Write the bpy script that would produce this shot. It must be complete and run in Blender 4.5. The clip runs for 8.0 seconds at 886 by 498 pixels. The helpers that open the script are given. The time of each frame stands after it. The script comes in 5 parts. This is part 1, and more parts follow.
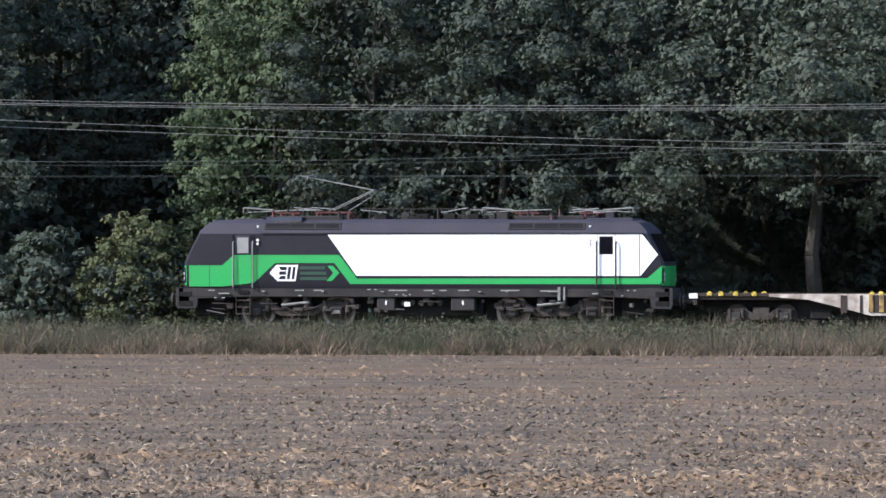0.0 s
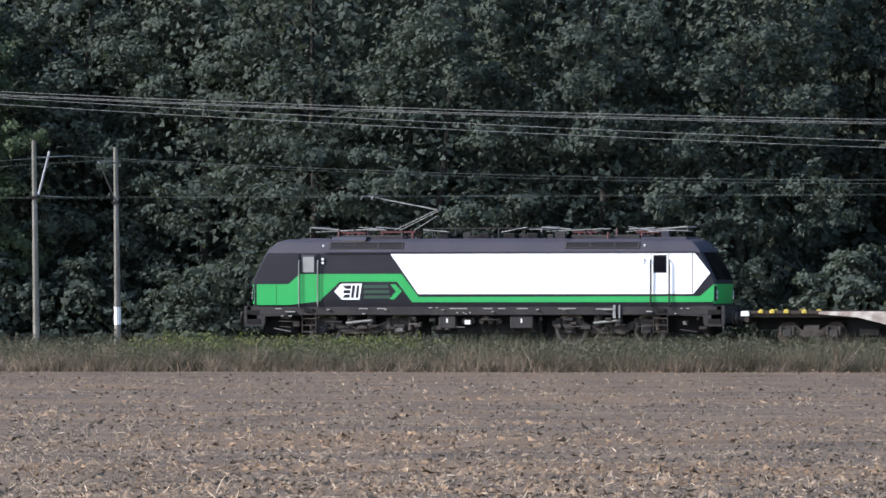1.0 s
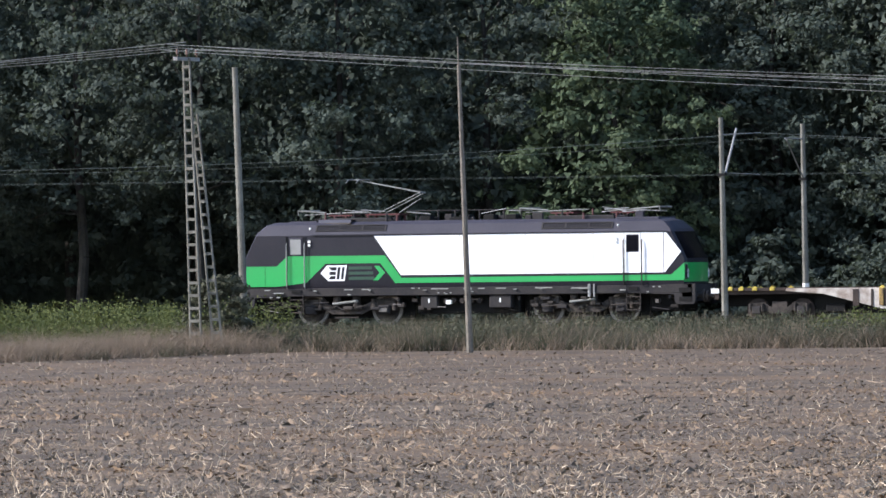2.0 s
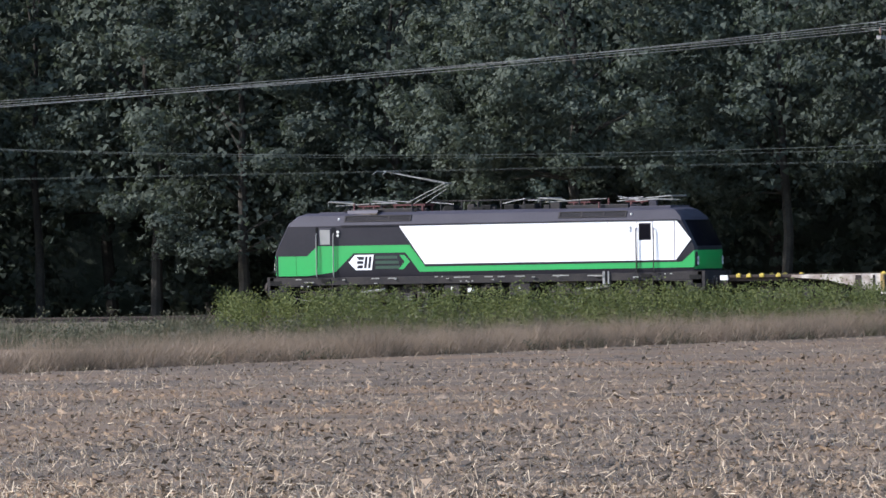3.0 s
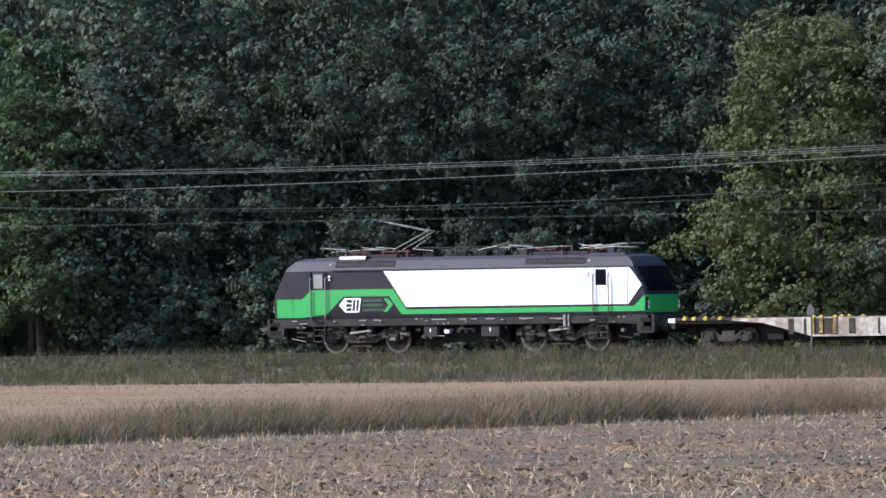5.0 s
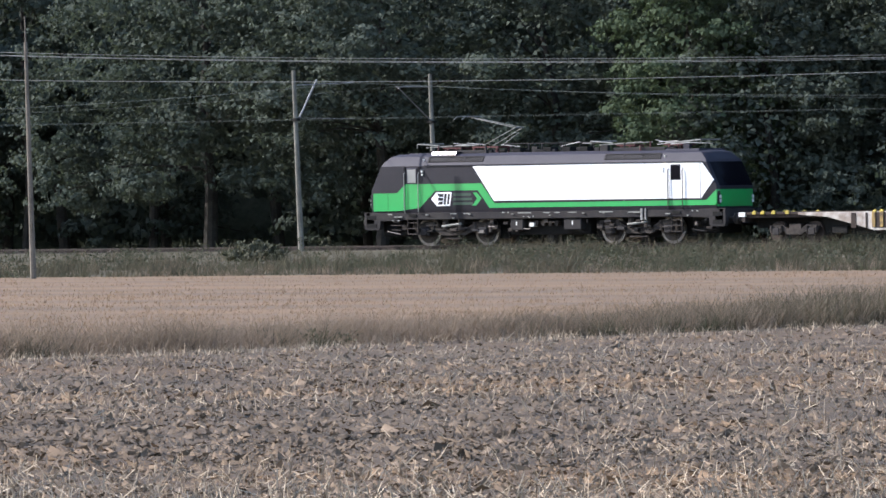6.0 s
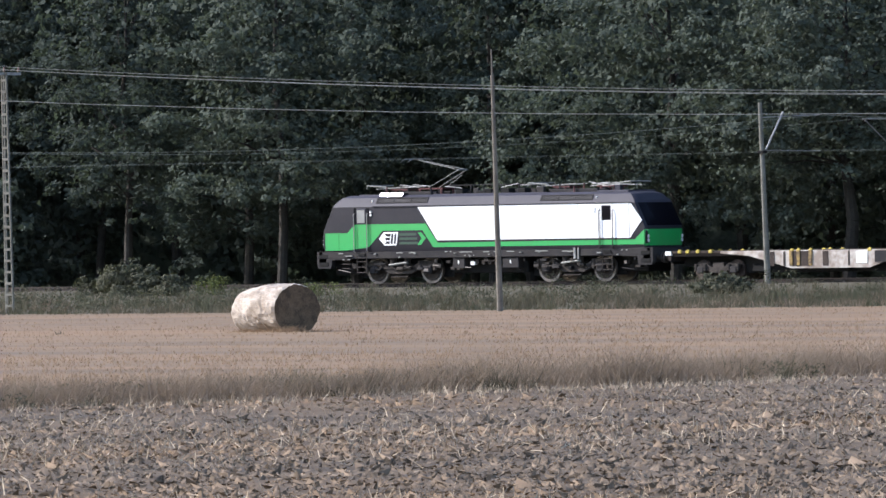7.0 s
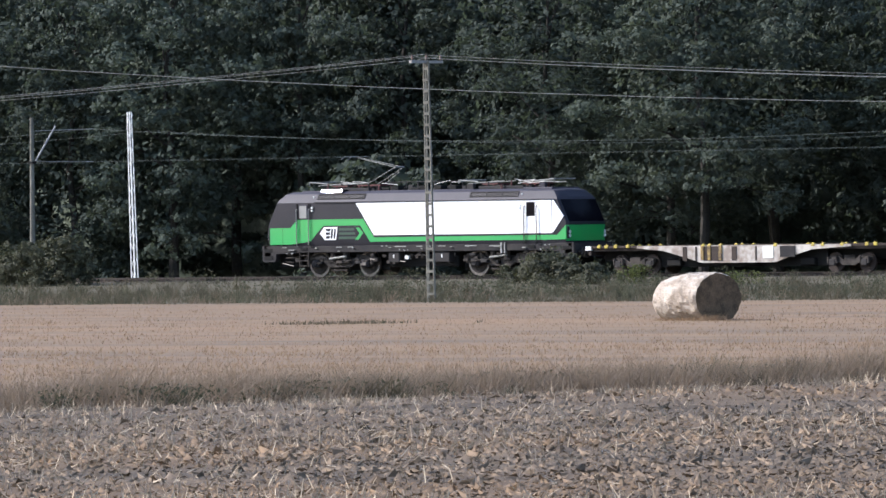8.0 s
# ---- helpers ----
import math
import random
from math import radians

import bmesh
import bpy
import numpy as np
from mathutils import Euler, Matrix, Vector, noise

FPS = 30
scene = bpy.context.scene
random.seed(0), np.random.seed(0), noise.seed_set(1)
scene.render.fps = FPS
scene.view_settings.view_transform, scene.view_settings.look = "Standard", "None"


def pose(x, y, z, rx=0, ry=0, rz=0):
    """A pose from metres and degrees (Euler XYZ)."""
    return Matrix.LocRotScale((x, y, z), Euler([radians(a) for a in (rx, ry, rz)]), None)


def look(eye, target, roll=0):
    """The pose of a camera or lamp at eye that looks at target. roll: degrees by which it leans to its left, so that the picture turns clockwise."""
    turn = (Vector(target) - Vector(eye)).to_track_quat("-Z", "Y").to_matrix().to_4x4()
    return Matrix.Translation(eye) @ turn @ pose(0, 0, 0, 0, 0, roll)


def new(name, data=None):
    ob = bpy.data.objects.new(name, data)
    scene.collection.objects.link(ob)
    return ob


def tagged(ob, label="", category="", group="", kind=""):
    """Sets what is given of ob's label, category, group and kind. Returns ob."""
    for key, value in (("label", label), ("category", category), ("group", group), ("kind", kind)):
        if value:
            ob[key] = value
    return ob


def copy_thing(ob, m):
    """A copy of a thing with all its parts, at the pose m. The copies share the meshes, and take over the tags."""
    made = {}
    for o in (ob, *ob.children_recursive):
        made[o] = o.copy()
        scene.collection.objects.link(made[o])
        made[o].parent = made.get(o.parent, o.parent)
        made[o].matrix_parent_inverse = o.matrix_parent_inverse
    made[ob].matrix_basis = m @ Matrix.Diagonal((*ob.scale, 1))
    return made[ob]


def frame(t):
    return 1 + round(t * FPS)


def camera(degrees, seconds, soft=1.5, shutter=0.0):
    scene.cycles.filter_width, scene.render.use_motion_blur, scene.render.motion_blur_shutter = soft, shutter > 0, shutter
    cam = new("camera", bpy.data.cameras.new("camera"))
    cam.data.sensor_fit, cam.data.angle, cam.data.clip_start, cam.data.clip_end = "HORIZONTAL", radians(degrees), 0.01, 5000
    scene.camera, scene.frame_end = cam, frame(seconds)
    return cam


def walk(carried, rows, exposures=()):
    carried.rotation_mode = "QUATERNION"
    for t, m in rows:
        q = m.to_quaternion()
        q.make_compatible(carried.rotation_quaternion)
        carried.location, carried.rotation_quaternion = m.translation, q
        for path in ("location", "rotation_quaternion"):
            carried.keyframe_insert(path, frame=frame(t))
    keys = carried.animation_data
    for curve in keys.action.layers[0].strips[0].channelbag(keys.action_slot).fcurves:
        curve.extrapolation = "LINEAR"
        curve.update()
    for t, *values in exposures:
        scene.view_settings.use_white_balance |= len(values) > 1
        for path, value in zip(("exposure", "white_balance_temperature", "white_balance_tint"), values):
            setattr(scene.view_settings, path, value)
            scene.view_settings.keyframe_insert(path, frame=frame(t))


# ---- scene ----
EYE = (0.0, 0.0, 3.3)
RAIL, TRACK = 0.555, 366.6          # rail top, middle of the near track
# seconds, heading to the left, tilt, roll in degrees, and where the locomotive's middle stands
SHOT = [
    (0.0, 10.085, 0.034, 0.014, -65.70), (0.5, 12.566, 0.194, -0.122, -79.98), (0.8, 13.961, 0.238, -0.137, -88.91), (1.0, 14.768, 0.142, -0.085, -94.70),
    (1.5, 16.447, 0.293, 0.012, -108.33), (1.8, 17.803, 0.088, -0.397, -117.14), (2.0, 18.733, 0.032, -0.647, -123.03), (2.2, 19.736, 0.075, -0.700, -128.69),
    (3.3, 23.854, -0.071, -0.976, -160.16), (3.5, 24.628, -0.032, -0.844, -165.83), (3.8, 25.717, 0.104, -0.675, -175.2), (4.0, 26.373, -0.050, -0.676, -180.55),
    (4.2, 27.064, -0.043, -0.800, -186.02),
    (4.5, 28.309, 0.013, -0.997, -194.14), (4.7, 28.952, 0.074, -0.993, -199.88), (5.8, 32.675, 0.188, -0.673, -231.42),
    (6.0, 33.574, -0.376, -0.826, -237.09), (6.2, 34.102, -0.244, -0.772, -242.94), (6.5, 34.668, -0.203, -0.685, -250.79), (6.8, 35.671, -0.173, -0.803, -260.05),
    (7.0, 36.260, -0.149, -0.898, -265.59),
    (7.5, 37.599, 0.018, -0.856, -279.27), (7.8, 38.264, -0.101, -0.804, -288.0), (8.0, 38.690, -0.180, -0.781, -294.05)]


def aim(yaw, pitch, roll):
    a, b = radians(yaw), radians(pitch)
    way = Vector((-math.sin(a) * math.cos(b), math.cos(a) * math.cos(b), math.sin(b)))
    return look(EYE, Vector(EYE) + way * 100, roll)


cam = camera(5.104, 8.0, soft=1.55)
walk(cam, [(t, aim(a, b, c)) for t, a, b, c, x in SHOT], exposures=[(0.0, 1.1, 6170, 15), (8.0, 1.1, 6170, 15)])

# ---- light ----
SUN = Vector((-6.5, -3.2, 4.88)).normalized()
world = bpy.data.worlds.new("sky")
scene.world = world
world.use_nodes = True
sky = world.node_tree.nodes.new("ShaderNodeTexSky")
sky.sky_type, sky.sun_disc = "NISHITA", False
sky.sun_elevation, sky.sun_rotation = math.asin(SUN.z), math.atan2(SUN.x, SUN.y) % (2 * math.pi)
back = world.node_tree.nodes["Background"]
world.node_tree.links.new(sky.outputs[0], back.inputs[0])
back.inputs[1].default_value = 0.15
lamp = bpy.data.lights.new("sun", "SUN")
lamp.energy, lamp.angle, lamp.color = 3.6, radians(0.55), (1.0, 0.96, 0.9)
new("sun", lamp).matrix_world = look(SUN * 100, (0, 0, 0))


# ---- materials ----
def mat(name, base, rough=0.6, metal=0.0, other=None, scale=4.0, fine=60.0, amount=0.5, bump=0.0, rand=0.0, island=0.0, clear=0.0, stretch=None, patch=None):
    """Base colour mixed towards another by noise at two scales; rand and island vary it piece by piece, patch lays a third colour in large stains."""
    m = bpy.data.materials.new(name)
    m.use_nodes = True
    n, k = m.node_tree.nodes, m.node_tree.links
    p = n["Principled BSDF"]
    p.inputs["Roughness"].default_value, p.inputs["Metallic"].default_value = rough, metal
    p.inputs["Coat Weight"].default_value = clear
    if rough >= 0.75:
        p.inputs["Specular IOR Level"].default_value = 0.2
    other = other or tuple(c * 0.6 for c in base)
    co = n.new("ShaderNodeTexCoord")
    big, small = n.new("ShaderNodeTexNoise"), n.new("ShaderNodeTexNoise")
    big.inputs["Scale"].default_value, small.inputs["Scale"].default_value = scale, fine
    big.inputs["Detail"].default_value, small.inputs["Detail"].default_value = 4, 3
    way = co.outputs["Object"]
    if stretch:
        turn = n.new("ShaderNodeMapping")
        turn.inputs["Scale"].default_value = stretch
        k.new(way, turn.inputs["Vector"])
        way = turn.outputs[0]
    for t in (big, small):
        k.new(way, t.inputs["Vector"])
    add = n.new("ShaderNodeMath")
    add.operation = "MULTIPLY_ADD"
    k.new(small.outputs["Fac"], add.inputs[0])
    add.inputs[1].default_value = 0.5
    k.new(big.outputs["Fac"], add.inputs[2])
    ramp = n.new("ShaderNodeMapRange")
    ramp.inputs[1].default_value, ramp.inputs[2].default_value = 0.6, 0.9
    ramp.inputs[3].default_value, ramp.inputs[4].default_value = 0.0, amount
    k.new(add.outputs[0], ramp.inputs[0])
    fac = ramp.outputs[0]
    mix = n.new("ShaderNodeMix")
    mix.data_type = "RGBA"
    mix.inputs["A"].default_value, mix.inputs["B"].default_value = (*base, 1), (*other, 1)
    if island:
        geo = n.new("ShaderNodeNewGeometry")
        isl = n.new("ShaderNodeMath")
        isl.operation = "MULTIPLY_ADD"
        k.new(geo.outputs["Random Per Island"], isl.inputs[0])
        isl.inputs[1].default_value = island
        k.new(fac, isl.inputs[2])
        fac = isl.outputs[0]
    k.new(fac, mix.inputs["Factor"])
    out = mix.outputs["Result"]
    if patch:
        hue3, wide, most = patch
        stain, lim, lay = n.new("ShaderNodeTexNoise"), n.new("ShaderNodeMapRange"), n.new("ShaderNodeMix")
        stain.inputs["Scale"].default_value, stain.inputs["Detail"].default_value = wide, 5
        k.new(way, stain.inputs["Vector"])
        lim.inputs[1].default_value, lim.inputs[2].default_value = 0.46, 0.66
        lim.inputs[3].default_value, lim.inputs[4].default_value = 0.0, most
        k.new(stain.outputs["Fac"], lim.inputs[0])
        lay.data_type = "RGBA"
        k.new(lim.outputs[0], lay.inputs["Factor"])
        k.new(out, lay.inputs["A"])
        lay.inputs["B"].default_value = (*hue3, 1)
        out = lay.outputs["Result"]
    if rand:
        info = n.new("ShaderNodeObjectInfo")
        hsv = n.new("ShaderNodeHueSaturation")
        val, hue = n.new("ShaderNodeMapRange"), n.new("ShaderNodeMapRange")
        val.inputs[3].default_value, val.inputs[4].default_value = 1 - rand, 1 + rand
        hue.inputs[3].default_value, hue.inputs[4].default_value = 0.5 + 0.06 * rand, 0.5 - 0.06 * rand
        k.new(info.outputs["Random"], val.inputs[0])
        k.new(info.outputs["Random"], hue.inputs[0])
        k.new(val.outputs[0], hsv.inputs["Value"])
        k.new(hue.outputs[0], hsv.inputs["Hue"])
        k.new(out, hsv.inputs["Color"])
        out = hsv.outputs[0]
    k.new(out, p.inputs["Base Color"])
    if bump:
        b = n.new("ShaderNodeBump")
        b.inputs["Strength"].default_value, b.inputs["Distance"].default_value = 0.6, bump
        k.new(add.outputs[0], b.inputs["Height"])
        k.new(b.outputs[0], p.inputs["Normal"])
    return m


def leafy(m, share=0.25, colour=(0.12, 0.2, 0.03)):
    """Lets some light through thin leaves."""
    n, k = m.node_tree.nodes, m.node_tree.links
    t, mix = n.new("ShaderNodeBsdfTranslucent"), n.new("ShaderNodeMixShader")
    t.inputs[0].default_value = (*colour, 1)
    mix.inputs[0].default_value = share
    k.new(n["Principled BSDF"].outputs[0], mix.inputs[1])
    k.new(t.outputs[0], mix.inputs[2])
    k.new(mix.outputs[0], n["Material Output"].inputs[0])
    return m


def soft_spec(m, level):
    """Weaker gloss."""
    m.node_tree.nodes["Principled BSDF"].inputs["Specular IOR Level"].default_value = level
    return m


# Darker than the clods, so the shade in their crevices is partly painted.
M_SOIL = mat("ploughed soil with crevice shade", (0.056, 0.041, 0.028), 0.95, other=(0.115, 0.083, 0.054), scale=0.3, fine=6, amount=1.0, bump=0.1, patch=((0.12, 0.075, 0.041), 0.07, 0.6))
M_CLOD = mat("clods", (0.064, 0.05, 0.036), 0.95, other=(0.24, 0.183, 0.132), scale=0.3, fine=6, amount=0.5, island=0.5, patch=((0.225, 0.145, 0.082), 0.07, 0.6))
M_STRAW = mat("straw", (0.165, 0.125, 0.087), 0.75, other=(0.51, 0.42, 0.305), scale=0.12, fine=3, amount=0.35, island=0.7)
M_STUBBLE = mat("stubble ground", (0.2, 0.131, 0.078), 0.9, other=(0.12, 0.09, 0.063), scale=0.55, fine=2.2, amount=0.9, bump=0.02, stretch=(0.05, 0.4, 1), patch=((0.225, 0.145, 0.08), 0.25, 0.5))
M_STALK = leafy(mat("stubble stalks", (0.28, 0.193, 0.124), 0.8, other=(0.155, 0.117, 0.082), scale=0.3, fine=1.5, amount=0.85, island=0.4, stretch=(0.1, 0.6, 1), patch=((0.3, 0.2, 0.113), 0.25, 0.45)), 0.45, (0.29, 0.207, 0.136))
M_VERGE = mat("verge earth", (0.06, 0.056, 0.036), 0.95, other=(0.10, 0.085, 0.055), scale=0.3, fine=3, amount=1.0, bump=0.03)
M_GRASS = leafy(mat("dry grass", (0.046, 0.047, 0.031), 0.8, other=(0.14, 0.116, 0.08), scale=0.35, fine=1.8, amount=0.9, island=0.22, patch=((0.05, 0.066, 0.034), 0.16, 0.8)), 0.25, (0.085, 0.074, 0.045))
M_WEED = leafy(mat("dull weeds", (0.045, 0.052, 0.033), 0.8, other=(0.10, 0.098, 0.066), scale=0.15, fine=1.0, amount=0.8, island=0.3), 0.25, (0.06, 0.065, 0.03))
M_TALL = leafy(mat("tall pale grass", (0.115, 0.09, 0.066), 0.8, other=(0.26, 0.2, 0.145), scale=0.3, fine=1.6, amount=0.75, island=0.42), 0.25, (0.2, 0.155, 0.11))
M_GOLD = leafy(mat("goldenrod", (0.06, 0.078, 0.03), 0.75, other=(0.115, 0.128, 0.04), scale=0.5, fine=2, amount=0.6, island=0.3), 0.25, (0.1, 0.115, 0.03))
M_LEAF = leafy(soft_spec(mat("oak leaves", (0.048, 0.063, 0.052), 0.85, other=(0.078, 0.094, 0.077), scale=0.4, fine=1.2, amount=0.7, island=0.25, rand=0.2), 0.15), 0.3, (0.07, 0.092, 0.056))
M_LEAFY = leafy(soft_spec(mat("yellowing leaves", (0.068, 0.088, 0.046), 0.85, other=(0.108, 0.12, 0.064), scale=0.4, fine=1.2, amount=0.7, island=0.28, rand=0.12), 0.15), 0.3, (0.085, 0.095, 0.038))
# Own colour of the large oaks; on other trees it paints the haze.
M_LEAFPALE = leafy(soft_spec(mat("pale oak leaves", (0.065, 0.082, 0.064), 0.85, other=(0.104, 0.121, 0.097), scale=0.4, fine=1.2, amount=0.7, island=0.25, rand=0.1), 0.15), 0.3, (0.08, 0.1, 0.06))
M_LEAFGREEN = leafy(soft_spec(mat("fresh green leaves", (0.056, 0.08, 0.046), 0.85, other=(0.086, 0.114, 0.066), scale=0.4, fine=1.2, amount=0.7, island=0.25, rand=0.1), 0.15), 0.3, (0.08, 0.11, 0.05))
M_BARK = mat("bark", (0.026, 0.024, 0.021), 0.9, other=(0.05, 0.045, 0.038), scale=1.5, fine=12, amount=1.0, bump=0.02)
M_FOREST = mat("forest depth", (0.06, 0.078, 0.058), 0.9, other=(0.095, 0.115, 0.085), scale=0.8, fine=4, amount=1.0, bump=0.3)
M_BALLAST = mat("ballast", (0.07, 0.062, 0.056), 0.95, other=(0.045, 0.039, 0.035), scale=1.0, fine=14, amount=1.0, bump=0.04)
M_RAIL = mat("rail steel", (0.036, 0.029, 0.025), 0.75, 0.1, other=(0.072, 0.057, 0.048), scale=2, fine=20, amount=0.6)
M_CONC = mat("old concrete", (0.185, 0.18, 0.155), 0.9, other=(0.115, 0.11, 0.092), scale=1.2, fine=14, amount=1.0, bump=0.01)
M_POLE = mat("grey weathered pole", (0.17, 0.152, 0.128), 0.9, other=(0.10, 0.09, 0.075), scale=1.2, fine=14, amount=1.0, bump=0.01)
M_WHITE = mat("white marking paint", (0.78, 0.78, 0.75), 0.6, other=(0.6, 0.6, 0.56), scale=3, fine=30, amount=0.5)
M_STEEL = mat("galvanised steel", (0.28, 0.28, 0.275), 0.5, 0.3, other=(0.17, 0.165, 0.16), scale=2, fine=25, amount=0.7)
M_PAINTED = mat("white lattice paint", (0.74, 0.75, 0.74), 0.5, other=(0.5, 0.5, 0.48), scale=2, fine=20, amount=0.4)
M_WIRE = mat("bare conductor", (0.2, 0.205, 0.195), 0.5, 0.2, other=(0.12, 0.12, 0.115), scale=0.4, fine=6, amount=0.5)
M_COPPER = mat("weathered copper wire", (0.09, 0.105, 0.095), 0.6, 0.3, other=(0.05, 0.06, 0.055), scale=0.5, fine=6, amount=0.5)
M_PORC = mat("brown porcelain", (0.10, 0.05, 0.035), 0.25, other=(0.07, 0.035, 0.025))
M_CASE = mat("polished roof case", (0.09, 0.09, 0.1), 0.16, 0.9, other=(0.07, 0.07, 0.08), scale=2, fine=20, amount=0.5)
M_GREY = soft_spec(mat("anthracite paint", (0.0115, 0.0105, 0.0165), 0.5, other=(0.017, 0.0155, 0.022), scale=0.8, fine=9, amount=0.7), 0.3)
M_ROOF = soft_spec(mat("roof grey paint", (0.026, 0.025, 0.036), 0.6, other=(0.036, 0.034, 0.046), scale=0.9, fine=8, amount=0.8), 0.3)
M_FRAME = mat("underframe grey", (0.026, 0.0245, 0.026), 0.8, other=(0.042, 0.038, 0.036), scale=1.2, fine=10, amount=0.9)
M_BOGIE = mat("bogie grime", (0.022, 0.019, 0.017), 0.75, other=(0.062, 0.052, 0.045), scale=2.5, fine=15, amount=1.0)
# Black for joints and casings, and for painted shade under the vehicles.
M_DARK = mat("black parts and painted shade", (0.008, 0.008, 0.008), 0.8, other=(0.014, 0.013, 0.012), scale=2, fine=15)
M_GREEN = mat("green paint", (0.012, 0.33, 0.075), 0.35, other=(0.016, 0.28, 0.07), scale=0.7, fine=8, amount=0.6, clear=0.3)
M_DULLGREEN = mat("dark green lettering", (0.018, 0.055, 0.033), 0.45, other=(0.017, 0.042, 0.028))
M_WHITEP = mat("white foil", (0.88, 0.88, 0.89), 0.4, other=(0.8, 0.8, 0.82), scale=0.5, fine=6, amount=0.5)
M_GLASS = soft_spec(mat("dark window glass", (0.003, 0.003, 0.006), 0.2, other=(0.005, 0.005, 0.009), scale=1), 0.06)
M_PALE = mat("pale window pane", (0.26, 0.26, 0.25), 0.3, other=(0.2, 0.2, 0.19), scale=3)
M_RED = mat("red insulator", (0.085, 0.02, 0.02), 0.5, other=(0.055, 0.016, 0.016))
M_TREAD = mat("wheel steel", (0.2, 0.185, 0.17), 0.45, 0.5, other=(0.12, 0.1, 0.09), scale=3, fine=20, amount=0.8)
M_LENS = mat("lamp lens", (0.75, 0.75, 0.72), 0.15)
M_CREAM = mat("faded wagon paint", (0.52, 0.48, 0.43), 0.7, other=(0.17, 0.12, 0.09), scale=1.1, fine=5, amount=0.8)
M_RUST = mat("rusty wagon steel", (0.034, 0.027, 0.024), 0.8, other=(0.062, 0.046, 0.038), scale=1.5, fine=12, amount=0.9)
M_YELLOW = mat("yellow container lock", (0.55, 0.42, 0.06), 0.5, other=(0.25, 0.18, 0.04), scale=5, amount=0.7)
M_PANTO = mat("dull pantograph metal", (0.2, 0.205, 0.19), 0.6, 0.1, other=(0.11, 0.11, 0.1), scale=3, fine=20, amount=0.8)
M_POST = mat("worn yellow post", (0.33, 0.22, 0.06), 0.7, other=(0.08, 0.05, 0.03), scale=4, fine=14, amount=1.0)
M_BALE = mat("straw bale side", (0.47, 0.415, 0.355), 0.8, other=(0.24, 0.195, 0.15), scale=3.4, fine=24, amount=0.9, bump=0.05, patch=((0.2, 0.155, 0.115), 1.3, 0.5), stretch=(0.6, 1, 1))
# Same straw made darker: the shade on the sunless end is in the colour.
M_BALESHADE = mat("shaded straw bale end", (0.15, 0.105, 0.067), 0.9, other=(0.07, 0.05, 0.033), scale=3, fine=18, amount=1.0, bump=0.07)
M_SIGN = mat("grey enamel sign", (0.07, 0.07, 0.07), 0.6, other=(0.05, 0.05, 0.05))
M_MARK = mat("grey stencil paint", (0.27, 0.27, 0.25), 0.6, other=(0.12, 0.12, 0.11), scale=6)


# ---- small mesh tools ----
def empty(name, m, label, category, group=""):
    ob = new(name)
    ob.matrix_basis = m
    return tagged(ob, label, category, group)


def link(name, bm, material, parent=None, label="", smooth=False):
    me = bpy.data.meshes.new(name)
    bm.normal_update()
    bm.to_mesh(me)
    bm.free()
    for a in (material if isinstance(material, (list, tuple)) else [material]):
        me.materials.append(a)
    if smooth:
        me.polygons.foreach_set("use_smooth", [True] * len(me.polygons))
    ob = new(name, me)
    if parent:
        ob.parent = parent
    return tagged(ob, label)


part = link


def box(bm, x0, x1, y0, y1, z0, z1, bevel=0.0, mi=0):
    old = set(bm.faces)
    v = bmesh.ops.create_cube(bm, size=1.0)["verts"]
    for a in v:
        a.co = Vector((x0 + (a.co.x + 0.5) * (x1 - x0), y0 + (a.co.y + 0.5) * (y1 - y0), z0 + (a.co.z + 0.5) * (z1 - z0)))
    if bevel:
        e = list({e for a in v for e in a.link_edges})
        bmesh.ops.bevel(bm, geom=e, offset=bevel, segments=1, affect="EDGES")
    for f in set(bm.faces) - old:
        f.material_index = mi
    return bm


def prism(bm, poly, y0, y1, mi=0):
    """A plate with the outline poly in x and z, from y0 to y1."""
    a = [bm.verts.new((x, y0, z)) for x, z in poly]
    b = [bm.verts.new((x, y1, z)) for x, z in poly]
    fs = [bm.faces.new(a), bm.faces.new(b[::-1])]
    for i in range(len(poly)):
        j = (i + 1) % len(poly)
        fs.append(bm.faces.new((a[j], a[i], b[i], b[j])))
    for f in fs:
        f.material_index = mi
    bmesh.ops.recalc_face_normals(bm, faces=fs)
    return bm


def rod(bm, p, q, r, r2=None, n=8, mi=0):
    p, q = Vector(p), Vector(q)
    r2 = r if r2 is None else r2
    d = (q - p).normalized()
    u = d.orthogonal().normalized()
    w = d.cross(u)
    rings = []
    for c, s in ((p, r), (q, r2)):
        rings.append([bm.verts.new(c + (u * math.cos(k * 2 * math.pi / n) + w * math.sin(k * 2 * math.pi / n)) * s) for k in range(n)])
    fs = [bm.faces.new((rings[0][k], rings[0][(k + 1) % n], rings[1][(k + 1) % n], rings[1][k])) for k in range(n)]
    fs += [bm.faces.new(rings[0][::-1]), bm.faces.new(rings[1])]
    for f in fs:
        f.material_index = mi
    return bm


